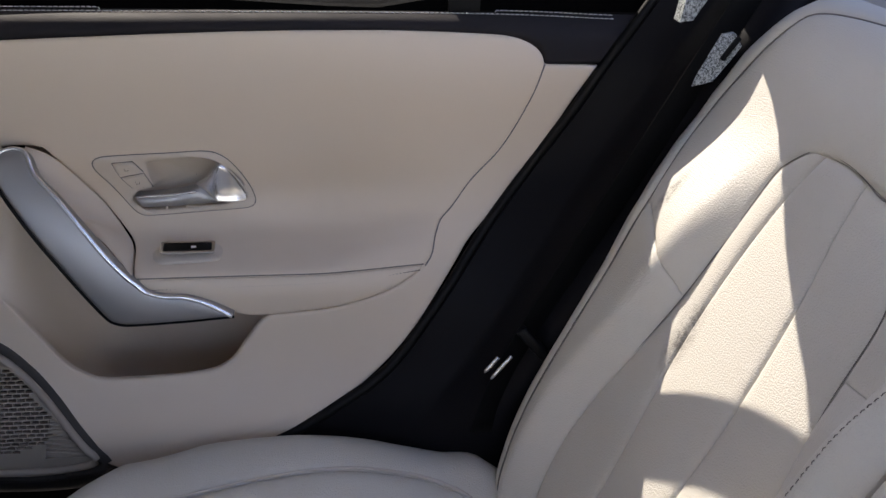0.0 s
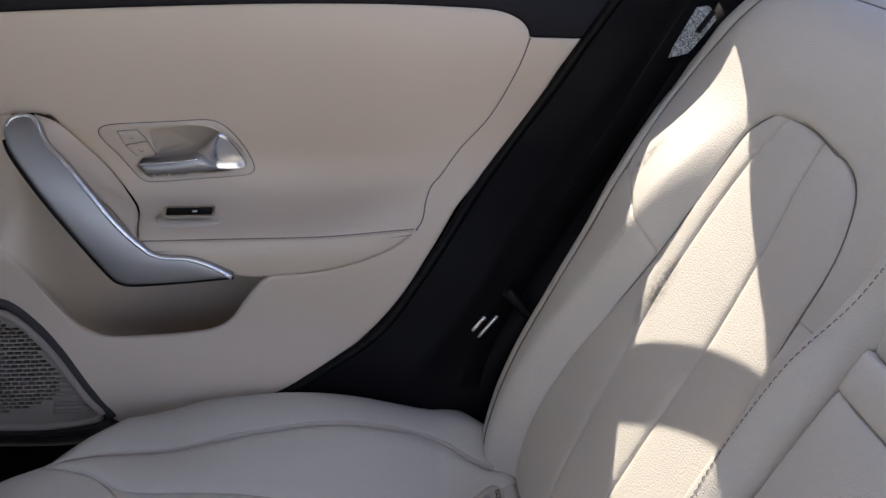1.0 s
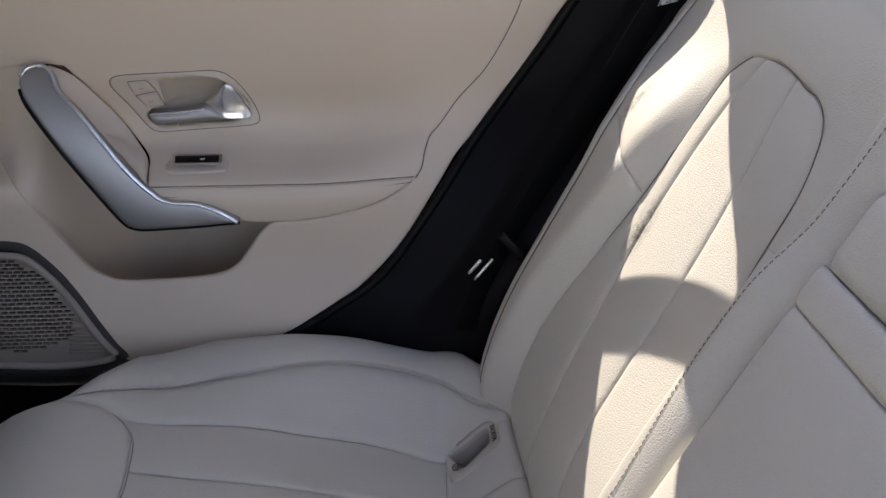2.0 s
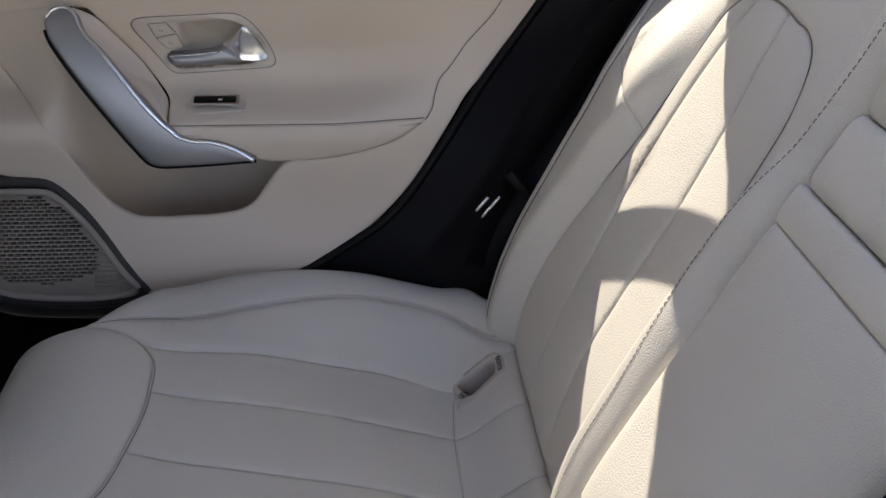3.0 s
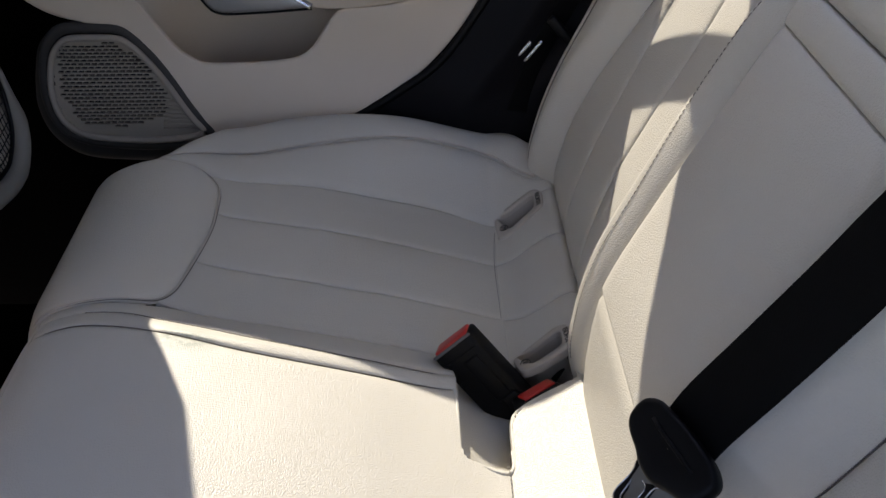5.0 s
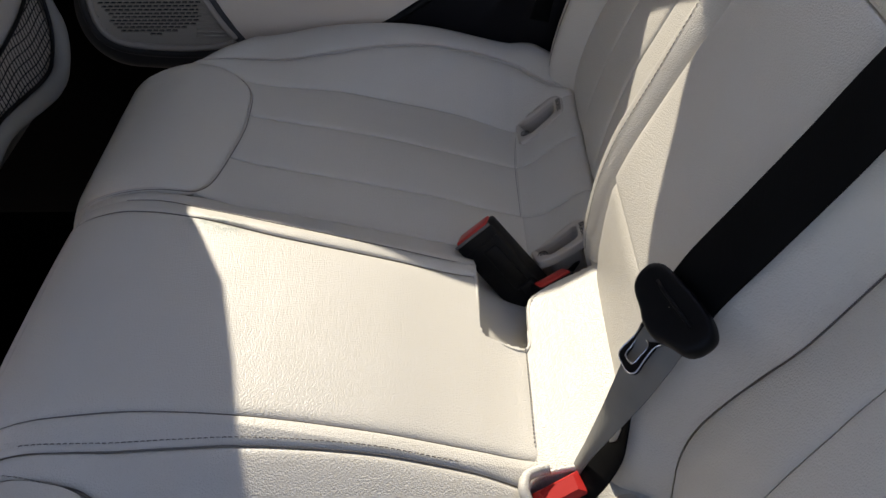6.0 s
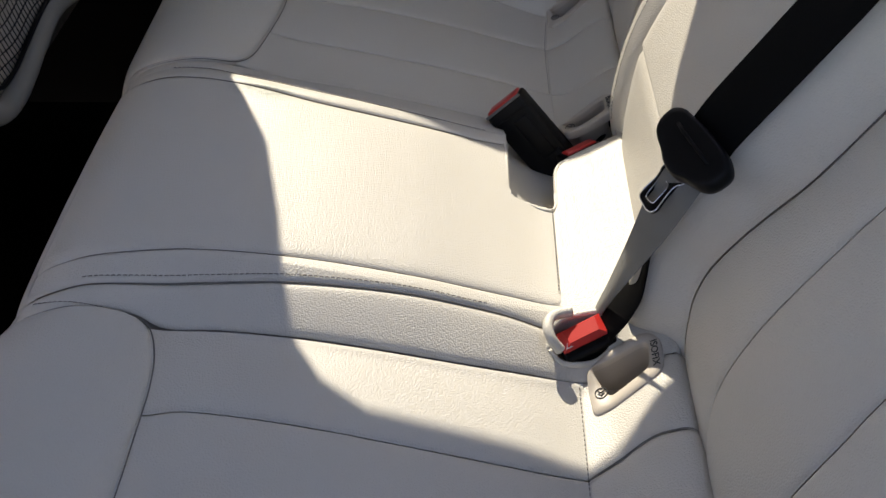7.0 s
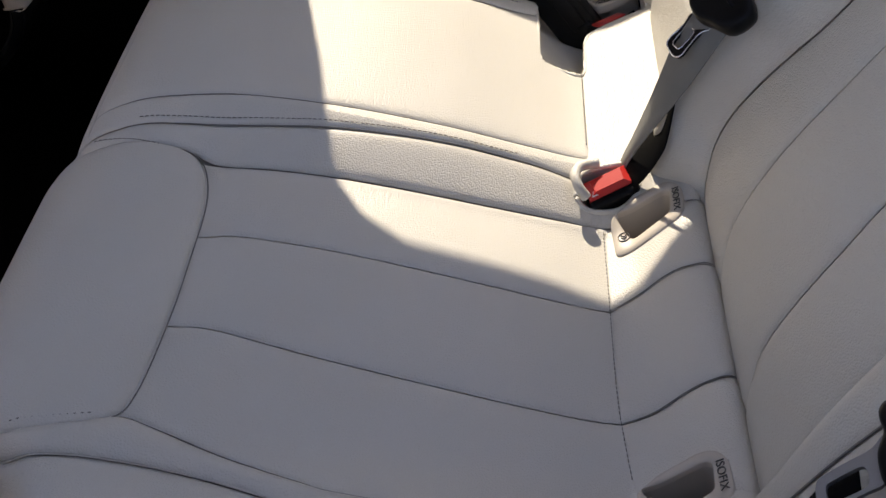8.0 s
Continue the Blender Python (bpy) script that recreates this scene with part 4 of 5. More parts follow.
def anchor_cover(dy):
    """A child-seat anchor: a flat beige plate with a lettered tab and an emblem, a deep slanting mouth, a steel bar."""
    ob = thing("anchor_cover", "beige plastic child seat anchor plate with ISOFIX lettering in the bench", "anchor cover", group="child seat anchors")
    n = 90
    shift = np.array([0, dy])
    outer, mouth = rounded_corners(PLATE, .006, n) + shift, rounded_corners(MOUTH, .004, n) + shift
    # both outlines start where they lie nearest to the front corner
    start = lambda q: np.roll(q, -int(np.argmin(np.linalg.norm(q - q.mean(0) - np.array([-.022, .006]), axis=1))), 0)
    outer, mouth = start(outer), start(mouth)
    mid = mouth.mean(0)

    def raise_to(p2, lift):
        return cushion_surface(p2[:, 0], p2[:, 1]) + np.array([-.30, 0, .95]) * lift
    blend = lambda k: outer * (1 - k) + mouth * k
    rings = [raise_to(outer, -.006), raise_to(outer, .0020), raise_to(blend(.06), .0034), raise_to(blend(.5), .0036), raise_to(blend(.92), .0034), raise_to(mouth, .0022), raise_to(mouth, -.004)]
    bands = lambda rows: [(k * n + i, k * n + (i + 1) % n, (k + 1) * n + (i + 1) % n, (k + 1) * n + i) for k in range(rows - 1) for i in range(n)]
    link_mesh("surround", np.vstack(rings), bands(len(rings)), BEIGE_PLASTIC, ob)
    down = np.array([.016, 0, -.052])
    deep = lambda k: mid + (mouth - mid) * k
    well = [raise_to(mouth, -.003), raise_to(deep(.97), -.004) + down * .5, raise_to(deep(.93), -.004) + down * .95, raise_to(deep(.80), -.004) + down, raise_to(deep(.01), -.004) + down]
    link_mesh("well", np.vstack(well), bands(len(well)), ANCHOR_SHADE, ob, "beige well of the anchor, coloured darker for shade")
    a = cushion_surface(.199, mid[1] - .017) + down * .55
    b = cushion_surface(.214, mid[1] + .004) + down * .42
    tube("anchor_bar", smooth_line([a, (a + b) / 2 + np.array([.004, 0, .003]), b], 12), .0032, BLACK, ob, "dark steel anchor bar")
    p0 = cushion_surface(.2216, .1815 + dy)
    along = cushion_surface(.2216, .170 + dy) - cushion_surface(.2216, .193 + dy)
    nrm = np.cross(cushion_surface(.2255, .1815 + dy) - cushion_surface(.2175, .1815 + dy), -along)
    lettering("lettering", "ISOFIX", .0086, frame_of(p0 + np.array([-.45, 0, .89]) * .0046, along, nrm), DARK_INK, ob, "dark ISOFIX lettering")
    p1 = cushion_surface(.1795, .1665 + dy)
    m2 = frame_of(p1 + np.array([-.2, 0, .98]) * .0042, (0, -1, 0), (-.35, 0, .94))
    ring = [m2 @ Vector((.0050 * math.cos(t), .0050 * math.sin(t), 0)) for t in np.linspace(0, 2 * math.pi, 24, endpoint=False)]
    tube("emblem_ring", [r[:] for r in ring], .00045, DARK_INK, ob, "dark child seat emblem", close=True)
    for k in (-.0012, .0016):
        bar = [m2 @ Vector((k - .0013, -.0026, 0)), m2 @ Vector((k + .0008, 0, 0)), m2 @ Vector((k - .0013, .0026, 0))]
        tube("emblem_bar", [r[:] for r in bar], .00045, DARK_INK, ob)
    return ob


for dy in (.627, .364, 0, -.269):
    anchor_cover(dy)


def well_lining(name, outline, floor, parent, lip=.0028):
    """The rolled rim and the lining of a buckle well in the bench."""
    o = np.array(outline, float)
    top = cushion_surface(o[:, 0], o[:, 1]) + np.array([0, 0, -.001])
    line = smooth_line(top, 70)
    tube(name + "_rim", line, lip, HIDE, parent)
    low = line.copy()
    low[:, 2] = floor
    ruled(name + "_wall", line + np.array([0, 0, -.001]), low, HIDE, parent, 70, 8)


well_lining("buckle_well", [(.104, .520), (.107, .470), (.108, .400), (.112, .388), (.122, .383), (.152, .377), (.157, .436), (.168, .454), (.199, .470), (.224, .476)], .300, bench, .0022)
well_lining("buckle_well", WELL_NEAR + WELL_NEAR[:1], .30, bench, .0028)
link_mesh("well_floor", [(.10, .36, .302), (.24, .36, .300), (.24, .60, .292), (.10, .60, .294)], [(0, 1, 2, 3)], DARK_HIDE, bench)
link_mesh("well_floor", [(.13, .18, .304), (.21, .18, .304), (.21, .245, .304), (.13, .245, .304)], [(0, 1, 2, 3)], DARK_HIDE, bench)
# a folded leather flap inside the far well
ruled("well_flap", [(.1085, .386, .344), (.1080, .405, .343), (.1075, .432, .341)], [(.154, .378, .320), (.156, .405, .318), (.157, .436, .316)], HIDE, bench, 16, 12,
      bulge=lambda u, v: np.stack([0 * u, 0 * u, -.006 * np.sin(np.pi * v)], -1), label="soft leather lining of the buckle well")
ruled("well_flap", [(.1075, .430, .341), (.1060, .47, .336), (.100, .535, .322)], [(.158, .432, .315), (.166, .47, .310), (.17, .52, .302)], HIDE, bench, 16, 12,
      bulge=lambda u, v: np.stack([0 * u, 0 * u, -.006 * np.sin(np.pi * v)], -1), label="soft leather lining of the buckle well")



def belt_buckle(name, label, origin, width_dir, length_dir, size, group="seat belt buckles"):
    """A buckle: black housing, red release button in its end, a slot and a raised frame."""
    w, l, t = size
    e1 = Vector(width_dir).normalized()
    e2 = Vector(length_dir)
    e2 = (e2 - e1 * e2.dot(e1)).normalized()
    e3 = e1.cross(e2)
    if e3.z < 0:
        e3 = -e3
    o = Vector(origin)
    m = Matrix(((e1.x, e2.x, e3.x, o.x), (e1.y, e2.y, e3.y, o.y), (e1.z, e2.z, e3.z, o.z), (0, 0, 0, 1)))
    ob = thing(name, label, "buckle", tuple(o), group)
    box_part("housing", m @ Matrix.Translation((w / 2, l / 2, -t / 2)), (w, l, t), BLACK, ob, .0035, seg=3)
    return ob, m


far_buckle, m = belt_buckle("belt_buckle", "black seat belt buckle with red button standing in the bench", (.087, .511, .362), (.035, .000, .034), (.046, -.024, -.058), (.046, .098, .027))
box_part("button", m @ Matrix.Translation((.023, .0002, -.0125)), (.039, .006, .021), RED, far_buckle, .0015, "red release button")
box_part("front_plate", m @ Matrix.Translation((.029, .047, .0005)), (.017, .052, .003), BLACK, far_buckle, .0012, "raised black plate")
box_part("edge_band", m @ Matrix.Translation((.0235, .0008, .0002)), (.046, .0030, .0016), GREY_PLASTIC, far_buckle, .0006, "grey edge band of the housing")
box_part("slot_edge", m @ Matrix.Translation((.023, .014, .0003)), (.042, .0012, .0018), BLACK, far_buckle, .0004)
box_part("latch_tab", m @ Matrix.Translation((.034, .079, .0012)), (.016, .016, .004), BLACK, far_buckle, .0012, "small raised latch tab")
box_part("boot", m @ Matrix.Translation((.026, .098, -.012)), (.036, .030, .022), BLACK, far_buckle, .006, "black rubber boot")
tube("stalk", [m @ Vector((.026, .10, -.013)), m @ Vector((.03, .125, -.02)), m @ Vector((.032, .145, -.03))], .011, WEB, far_buckle, "black buckle strap", 10, .5)

low_buckle, m = belt_buckle("belt_buckle", "black seat belt buckle with red button sunk beside the bench", (.170, .459, .349), (.040, .026, .005), (.02, -.03, -.09), (.046, .06, .024))
box_part("button", m @ Matrix.Translation((.024, .0005, -.0125)), (.036, .005, .014), RED, low_buckle, .0015, "red release button")
tip = thing("belt_buckle", "black seat belt buckle with red button in a leather pocket", "buckle", (.165, .215, .34), "seat belt buckles")
mm = frame_of((.167, .2135, .3475), (.038, .012, .011), (-.32, -.22, .92))
box_part("housing", mm @ Matrix.Translation((0, 0, -.014)), (.047, .031, .024), BLACK, tip, .004, seg=3)
base_ring = [(-.0215, -.0075), (.0200, -.0075), (.0200, .0135), (-.0215, .0135)]
top_ring = [(-.0130, -.0035), (.0135, -.0035), (.0150, .0100), (-.0150, .0100)]
link_mesh("button", [tuple(mm @ Vector((x, y, z))) for z, ring in ((-.004, base_ring), (-.0008, base_ring), (.0040, top_ring)) for x, y in ring],
          [(k + i, k + (i + 1) % 4, k + 4 + (i + 1) % 4, k + 4 + i) for k in (0, 4) for i in range(4)] + [(8, 9, 10, 11)], RED, tip, "faceted red release button", smooth=False)
link_mesh("arrow_mark", [tuple(mm @ Vector(p)) for p in ((-.0185, -.0062, .0016), (-.0120, -.0064, .0018), (-.0150, -.0010, .0030))], [(0, 1, 2)], WHITE, tip, "white triangle mark")
tube("pocket_lip", smooth_line([(.147, .197, .346), (.1395, .202, .354), (.1365, .212, .358), (.140, .224, .3575), (.150, .231, .356), (.158, .233, .356)], 30), .0046, HIDE, tip, "beige lip of the pocket")

# the middle belt, hanging across the armrest


def strap(name, line, widths, width_dirs, mat, parent, thick=.0013, label="", n=50):
    c = smooth_line(line, n)
    d = smooth_line(width_dirs, n)
    d /= np.linalg.norm(d, axis=1, keepdims=True)
    w = np.interp(np.linspace(0, 1, n), np.linspace(0, 1, len(widths)), widths)[:, None] / 2
    ahead = np.gradient(c, axis=0)
    nn = np.cross(ahead, d)
    nn /= np.linalg.norm(nn, axis=1, keepdims=True)
    h = thick / 2
    ring = np.stack([c - d * w - nn * h * .4, c - d * w * .97 - nn * h, c + d * w * .97 - nn * h, c + d * w - nn * h * .4,
                     c + d * w + nn * h * .4, c + d * w * .97 + nn * h, c - d * w * .97 + nn * h, c - d * w + nn * h * .4], 1)
    k = 8
    faces = [(i * k + j, i * k + (j + 1) % k, (i + 1) * k + (j + 1) % k, (i + 1) * k + j) for i in range(n - 1) for j in range(k)]
    faces += [tuple(range(k))[::-1], tuple(range((n - 1) * k, n * k))]
    return link_mesh(name, ring.reshape(-1, 3), faces, mat, parent, label)


belt = thing("seat_belt", "black middle seat belt hanging across the folded armrest", "seat belt", (.235, .215, .52))
strap("webbing", [(.47, .150, .905), (.40, .172, .845), (.335, .195, .735), (.298, .208, .657), (.272, .217, .603), (.250, .226, .556), (.240, .228, .532)],
      [.047] * 7, [(-.25, 1, .1), (-.25, 1, .1), (-.25, 1, .18), (-.28, 1, .24), (-.30, 1, .28), (-.33, 1, .30), (-.36, 1, .30)], WEB, belt)
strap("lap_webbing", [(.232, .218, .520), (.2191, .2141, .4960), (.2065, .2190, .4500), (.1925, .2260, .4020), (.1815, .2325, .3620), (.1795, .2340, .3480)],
      [.046, .045, .038, .028, .018, .013], [(-.60, .55, -.35), (-.60, .58, -.42), (-.52, .66, -.40), (-.40, .75, -.36), (-.25, .85, -.30), (-.2, .9, -.3)], LIT_WEB, belt, label="lap part of the webbing, coloured lighter for bounced light")
# Shaded lower face of the same strap, left in the black webbing.
strap("lower_webbing", [(.1850, .2180, .3480), (.1860, .2175, .3580), (.1965, .2195, .3770), (.2065, .2230, .3985), (.2105, .2262, .4180), (.2120, .2265, .4350)], [.030, .033, .033, .032, .026, .018],
      [(-.009, .031, .001), (-.009, .031, .001), (-.006, .031, .006), (0, .031, .015), (0, .031, .015), (0, .031, .015)], WEB, belt, label="black buckle strap")
# the stopper and tongue lie along the webbing


def closed(points, n):
    """n points round a soft closed outline."""
    p = np.array(points, float)
    q = smooth_line(np.vstack([p, p[:1]]), n + 1)[:-1]
    return (np.roll(q, 1, 0) + 2 * q + np.roll(q, -1, 0)) / 4


def moulded(name, outline, levels, m, mat, parent, label="", n=72):
    """A rounded moulding: rings of (height, size) over a soft outline, closed at both ends."""
    o = closed(outline, n)
    mid = o.mean(0)
    verts = [tuple(m @ Vector((*(mid + (p - mid) * k), z))) for z, k in levels for p in o]
    faces = [(r * n + i, r * n + (i + 1) % n, (r + 1) * n + (i + 1) % n, (r + 1) * n + i) for r in range(len(levels) - 1) for i in range(n)]
    return link_mesh(name, verts, faces, mat, parent, label)


def outlined_plate(name, outline, opening, m, parent, mat, line_mat, label, radius=.0006, thick=.0028):
    """A tongue plate with an opening and a bright line along both rims."""
    o, h = closed(outline, 48), closed(opening, 48)
    ob = plate(name, o, thick, m, mat, parent, label, hole=h)
    for k, q in (("outer_edge", o), ("opening_edge", h)):
        tube(k, [tuple(m @ Vector((*p, thick))) for p in q], radius, line_mat, ob, "bright metal edge", 6, close=True)
    return ob


sm = frame_of((.236 - .0048, .2225 - .0025, .532 + .0062), (-.0285, .065, .004), (-.6, -.31, .77))
GRIP = [(.0354, -.0058), (.0282, -.0113), (.0175, -.0122), (-.0038, -.0125), (-.0262, -.0105), (-.0358, -.0072), (-.0412, -.0027), (-.0421, .0035), (-.0405, .0125), (-.0355, .0188), (-.0265, .0217), (-.0192, .0235),
        (-.0119, .0268), (-.0046, .0272), (.0056, .0250), (.0127, .0212), (.0241, .0173), (.0307, .0137), (.0345, .0090), (.0362, .0020)]
grip = moulded("grip", GRIP, [(-.010, .70), (-.008, .93), (-.003, .99), (0, 1), (.004, .99), (.0065, .965), (.0080, .91), (.0084, .80), (.0080, .5), (.0078, .01)], sm, BLACK, belt, "black plastic grip of the tongue")
tube("slot_edge", [tuple(sm @ Vector(p)) for p in ((.0185, -.0010, .0082), (.010, .0004, .0090), (-.016, .0026, .0090), (-.026, .0036, .0080))], .0013, BLACK, grip, "raised edge of the belt slot", 8)
tm = frame_of((.2105, .219, .495), (-.015, .038, -.006), (-.64, -.14, .75))
TONGUE = [(.0163, -.0173), (.0124, -.0085), (.0130, .0055), (.0108, .0115), (.0017, .0140), (-.0053, .0155), (-.0101, .0141), (-.0121, .011), (-.0100, .0014), (-.0091, -.0107), (-.0146, -.0167), (-.010, -.022), (.0, -.024), (.010, -.022)]
OPENING = [(.0095, -.0092), (.0080, -.0020), (.0072, .0045), (.0060, .0080), (.0015, .0090), (-.0040, .0092), (-.0052, .0070), (-.0050, .0020), (-.0048, -.0040), (-.0040, -.0075), (-.0020, -.0092), (.0030, -.0098), (.0060, -.0100), (.0080, -.0098)]
outlined_plate("tongue", TONGUE, OPENING, tm @ Matrix.Translation((0, 0, -.0014)), belt, BLACK, SILVER, "dark tongue plate with bright metal edges")

near_belt = thing("seat_belt", "black seat belt with a silver tongue beside the near backrest", "seat belt", (.24, -.18, .53))
nm = frame_of((.236, -.191, .529), (.024, .011, .017), (-.50, -.10, .85))
plate("tongue", closed([(-.0164, .0087), (-.0012, .0078), (.0118, .0068), (.0205, .0100), (.0120, .0010), (.0085, -.0060), (.0060, -.0105), (-.0012, -.0094), (-.012, -.0082), (-.0196, -.0068), (-.0226, -.0010), (-.0200, .0050)], 48), .0032,
      nm @ Matrix.Translation((0, 0, -.0016)), SATIN, near_belt, "silver metal tongue plate",
      hole=closed([(-.0146, .0040), (-.0041, .0033), (.0030, .0022), (.0040, .0006), (.0032, -.0030), (.0010, -.0062), (-.0010, -.0071), (-.0081, -.0065), (-.0160, -.0050), (-.0180, -.0025), (-.0170, .0010), (-.0155, .0032)], 48))
moulded("grip", [(.0225, .016), (.0205, .0098), (.0117, .0026), (.0062, -.0079), (.0062, -.012), (.010, -.025), (.022, -.032), (.038, -.028), (.048, -.010), (.046, .012), (.034, .022), (.026, .021)],
        [(-.008, .6), (-.006, .92), (0, 1), (.004, .97), (.007, .86), (.008, .5), (.008, .01)], nm, BLACK, near_belt, "black plastic grip of the tongue")
strap("lap_webbing", [(.238, -.192, .5225), (.226, -.197, .5125), (.214, -.205, .488), (.21, -.215, .45), (.215, -.225, .41)], [.026, .026, .030, .034, .036], [(.1, 1, .1), (.1, 1, .1), (.1, 1, .1), (.1, 1, .1), (.1, 1, .1)], WEB, near_belt)
strap("webbing", [(.262, -.178, .547), (.30, -.185, .62), (.36, -.20, .75), (.46, -.22, .92)], [.046] * 4, [(0, -.5, .4), (0, -.5, .3), (0, -.5, .2), (0, -.5, .2)], WEB, near_belt)

far_belt = thing("seat_belt", "black seat belt running down beside the far backrest", "seat belt", (.25, .93, .5))
strap("webbing", [(.205, .928, .42), (.232, .934, .50), (.285, .940, .60), (.35, .944, .72), (.41, .948, .83), (.45, .952, .90)], [.044] * 6,
      [(.5, .35, -.25)] * 6, WEB, far_belt)
for k, (dx, dz, ln) in enumerate(((0, 0, .030), (-.007, .008, .020))):
    a = np.array([.208 + dx, .916, .494 + dz])
    tube("tongue_edge", np.linspace(a, a + np.array([.020, 0, .026]) * (ln / .03), 6), .0021, CHROME, far_belt, "bright metal edge of the tongue", 8)
box_part("grip", frame_of((.252, .922, .530), (.5, 0, .45), (-.2, -1, 0)), (.012, .045, .010), BLACK, far_belt, .003, "black plastic grip")

# ---- the trim beside the far backrest ----
side_trim = thing("side_trim", "black trim and door seal beside the far backrest", "car trim", kind="structure")
DOOR_EDGE = [(-.20, .983, .335), (-.10, .982, .352), (-.017, .983, .386), (.048, .988, .424), (.104, .998, .464), (.159, 1.010, .54), (.211, 1.036, .616), (.254, 1.051, .673), (.299, 1.043, .745), (.326, 1.041, .791), (.375, 1.05, .86), (.42, 1.07, .92)]
SEAT_LINE = [(.10, .93, .26), (.20, .935, .30), (.262, .930, .36), (.275, .925, .44), (.318, .925, .54), (.37, .928, .64), (.42, .93, .74), (.455, .935, .80), (.49, .94, .86), (.52, .95, .90), (.55, .96, .95), (.58, .97, 1.0)]
ruled("side_panel", DOOR_EDGE, SEAT_LINE, BLACK_VINYL, side_trim, 70, 30,
      bulge=lambda u, v: np.stack([0 * u, .020 * np.sin(np.pi * v) - .030 * np.sin(np.pi * np.clip((v - .45) / .5, 0, 1)) * step(u, .1, .4), -.01 * np.sin(np.pi * v)], -1))
tube("door_seal", [(x + .006, y - .004, z + .002) for x, y, z in smooth_line(DOOR_EDGE, 80)], .006, BLACK, side_trim, "black rubber door seal")
felt = thing("felt_pad", "grey felt pad behind the top of the far backrest", "felt pad", (.41, .95, .82))
plate("pad", [(.392, -.795), (.398, -.822), (.414, -.846), (.428, -.846), (.436, -.834), (.428, -.822), (.412, -.800)], .02,
      Matrix(((1, 0, 0, 0), (0, 0, 1, .945), (0, -1, 0, 0), (0, 0, 0, 1))), FELT, felt, r=.003)
box_part("slot", frame_of((.424, .943, .832), (.012, 0, .018), (0, -1, 0)), (.026, .004, .006), BLACK, felt, .001, "black slot")
felt2 = thing("felt_pad", "grey felt pad beside the door's upper edge", "felt pad", (.385, .985, .86))
plate("pad", [(.383, -.850), (.388, -.882), (.404, -.890), (.408, -.872), (.396, -.852)], .02, Matrix(((1, 0, 0, 0), (0, 0, 1, .975), (0, -1, 0, 0), (0, 0, 0, 1))), FELT, felt2, r=.003)


# ---- the far door ----
door = thing("car_door", "closed rear car door with beige trim and silver grab handle", "car door", (0, 1.05, .3))
BELT_LOW = [(-.95, .505), (-.60, .528), (-.32, .545), (-.263, .550), (-.132, .561), (-.008, .569), (.115, .571), (.207, .566), (.235, .561), (.254, .550), (.265, .536), (.269, .521)]
INNER_LINE = [(.148, .249), (.156, .262), (.160, .285), (.167, .312), (.179, .332), (.226, .414), (.257, .481), (.269, .521)]
panel("belt_trim", door, TRIM_VINYL, door_surface, BELT_LOW + [(.290, .5205), (.326, .521)], [(-.95, .602), (-.3, .602), (.1, .602), (.30, .602), (.40, .602)], INWARD, puff=.004, depth=.005, width=.003, edges=(1, 0, 0, 0),
      label="black stitched upper door trim")
for k, lift in ((.5935, .004), (.6005, .004)):
    stitches("stitching", door, PALE_THREAD, door_surface, [(-.55, k - .004), (-.1, k), (.2, k), (.345, k - .008)], INWARD, lift=lift, pitch=.0052, long=.0038, radius=.0005, label="white thread stitching")
ESC = [(-.199, .410), (-.194, .416), (-.176, .419), (-.119, .422), (-.083, .424), (-.068, .420), (-.055, .408), (-.040, .382), (-.033, .362), (-.035, .356), (-.044, .353), (-.090, .350), (-.141, .347), (-.156, .348), (-.168, .359), (-.185, .384), (-.196, .400)]
panel("upper_panel", door, DOOR_HIDE, door_surface,
      [(-.95, .43), (-.40, .425), (-.262, .432), (-.236, .418), (-.211, .383), (-.185, .350), (-.168, .326), (-.160, .305), (-.156, .265), (-.150, .2500), (-.10, .2505), (-.013, .2510), (.08, .2510), (.147, .2500)],
      BELT_LOW, INWARD, e1=INNER_LINE, puff=0, depth=.0022, width=.002, edges=(.8, 1, 0, 1), pitch=.007, label="beige leather upper door panel", holes=[[(-.11 + (x + .11) * .945, .386 + (t - .386) * .915) for x, t in ESC]])
line, _ = on_surface(door_surface, INNER_LINE, INWARD, -.0004, 60)
tube("panel_joint", line, .0008, GREY_PLASTIC, door, "narrow dark joint between the door panels", 6)
panel("armrest_pad", door, DOOR_HIDE, door_surface, [(-.152, .230), (-.10, .2255), (-.060, .206), (-.018, .202), (.054, .210), (.109, .226), (.147, .247)],
      [(-.152, .2500), (-.10, .2505), (-.013, .2510), (.08, .2510), (.130, .2505), (.147, .2498)], INWARD, puff=.0015, depth=.002, width=.0015, label="beige leather armrest pad")
stitches("stitching", door, THREAD, door_surface, [(-.148, .2380), (-.004, .2402), (.080, .2420), (.1425, .2450)], INWARD, lift=.0007, pitch=.0040, long=.0037, radius=.00045)
line, _ = on_surface(door_surface, [(-.152, .2512), (-.10, .2516), (-.004, .2520), (.08, .2520), (.146, .2510)], INWARD, -.0004, 60)
tube("panel_joint", line, .0007, THREAD, door, "narrow sewn seam along the armrest", 6)
RIM = [(-.46, .425), (-.40, .395), (-.345, .336), (-.292, .245), (-.258, .184), (-.235, .150), (-.214, .136), (-.193, .131), (-.14, .1315), (-.10, .134), (-.076, .139), (-.060, .150), (-.046, .170), (-.021, .200)]
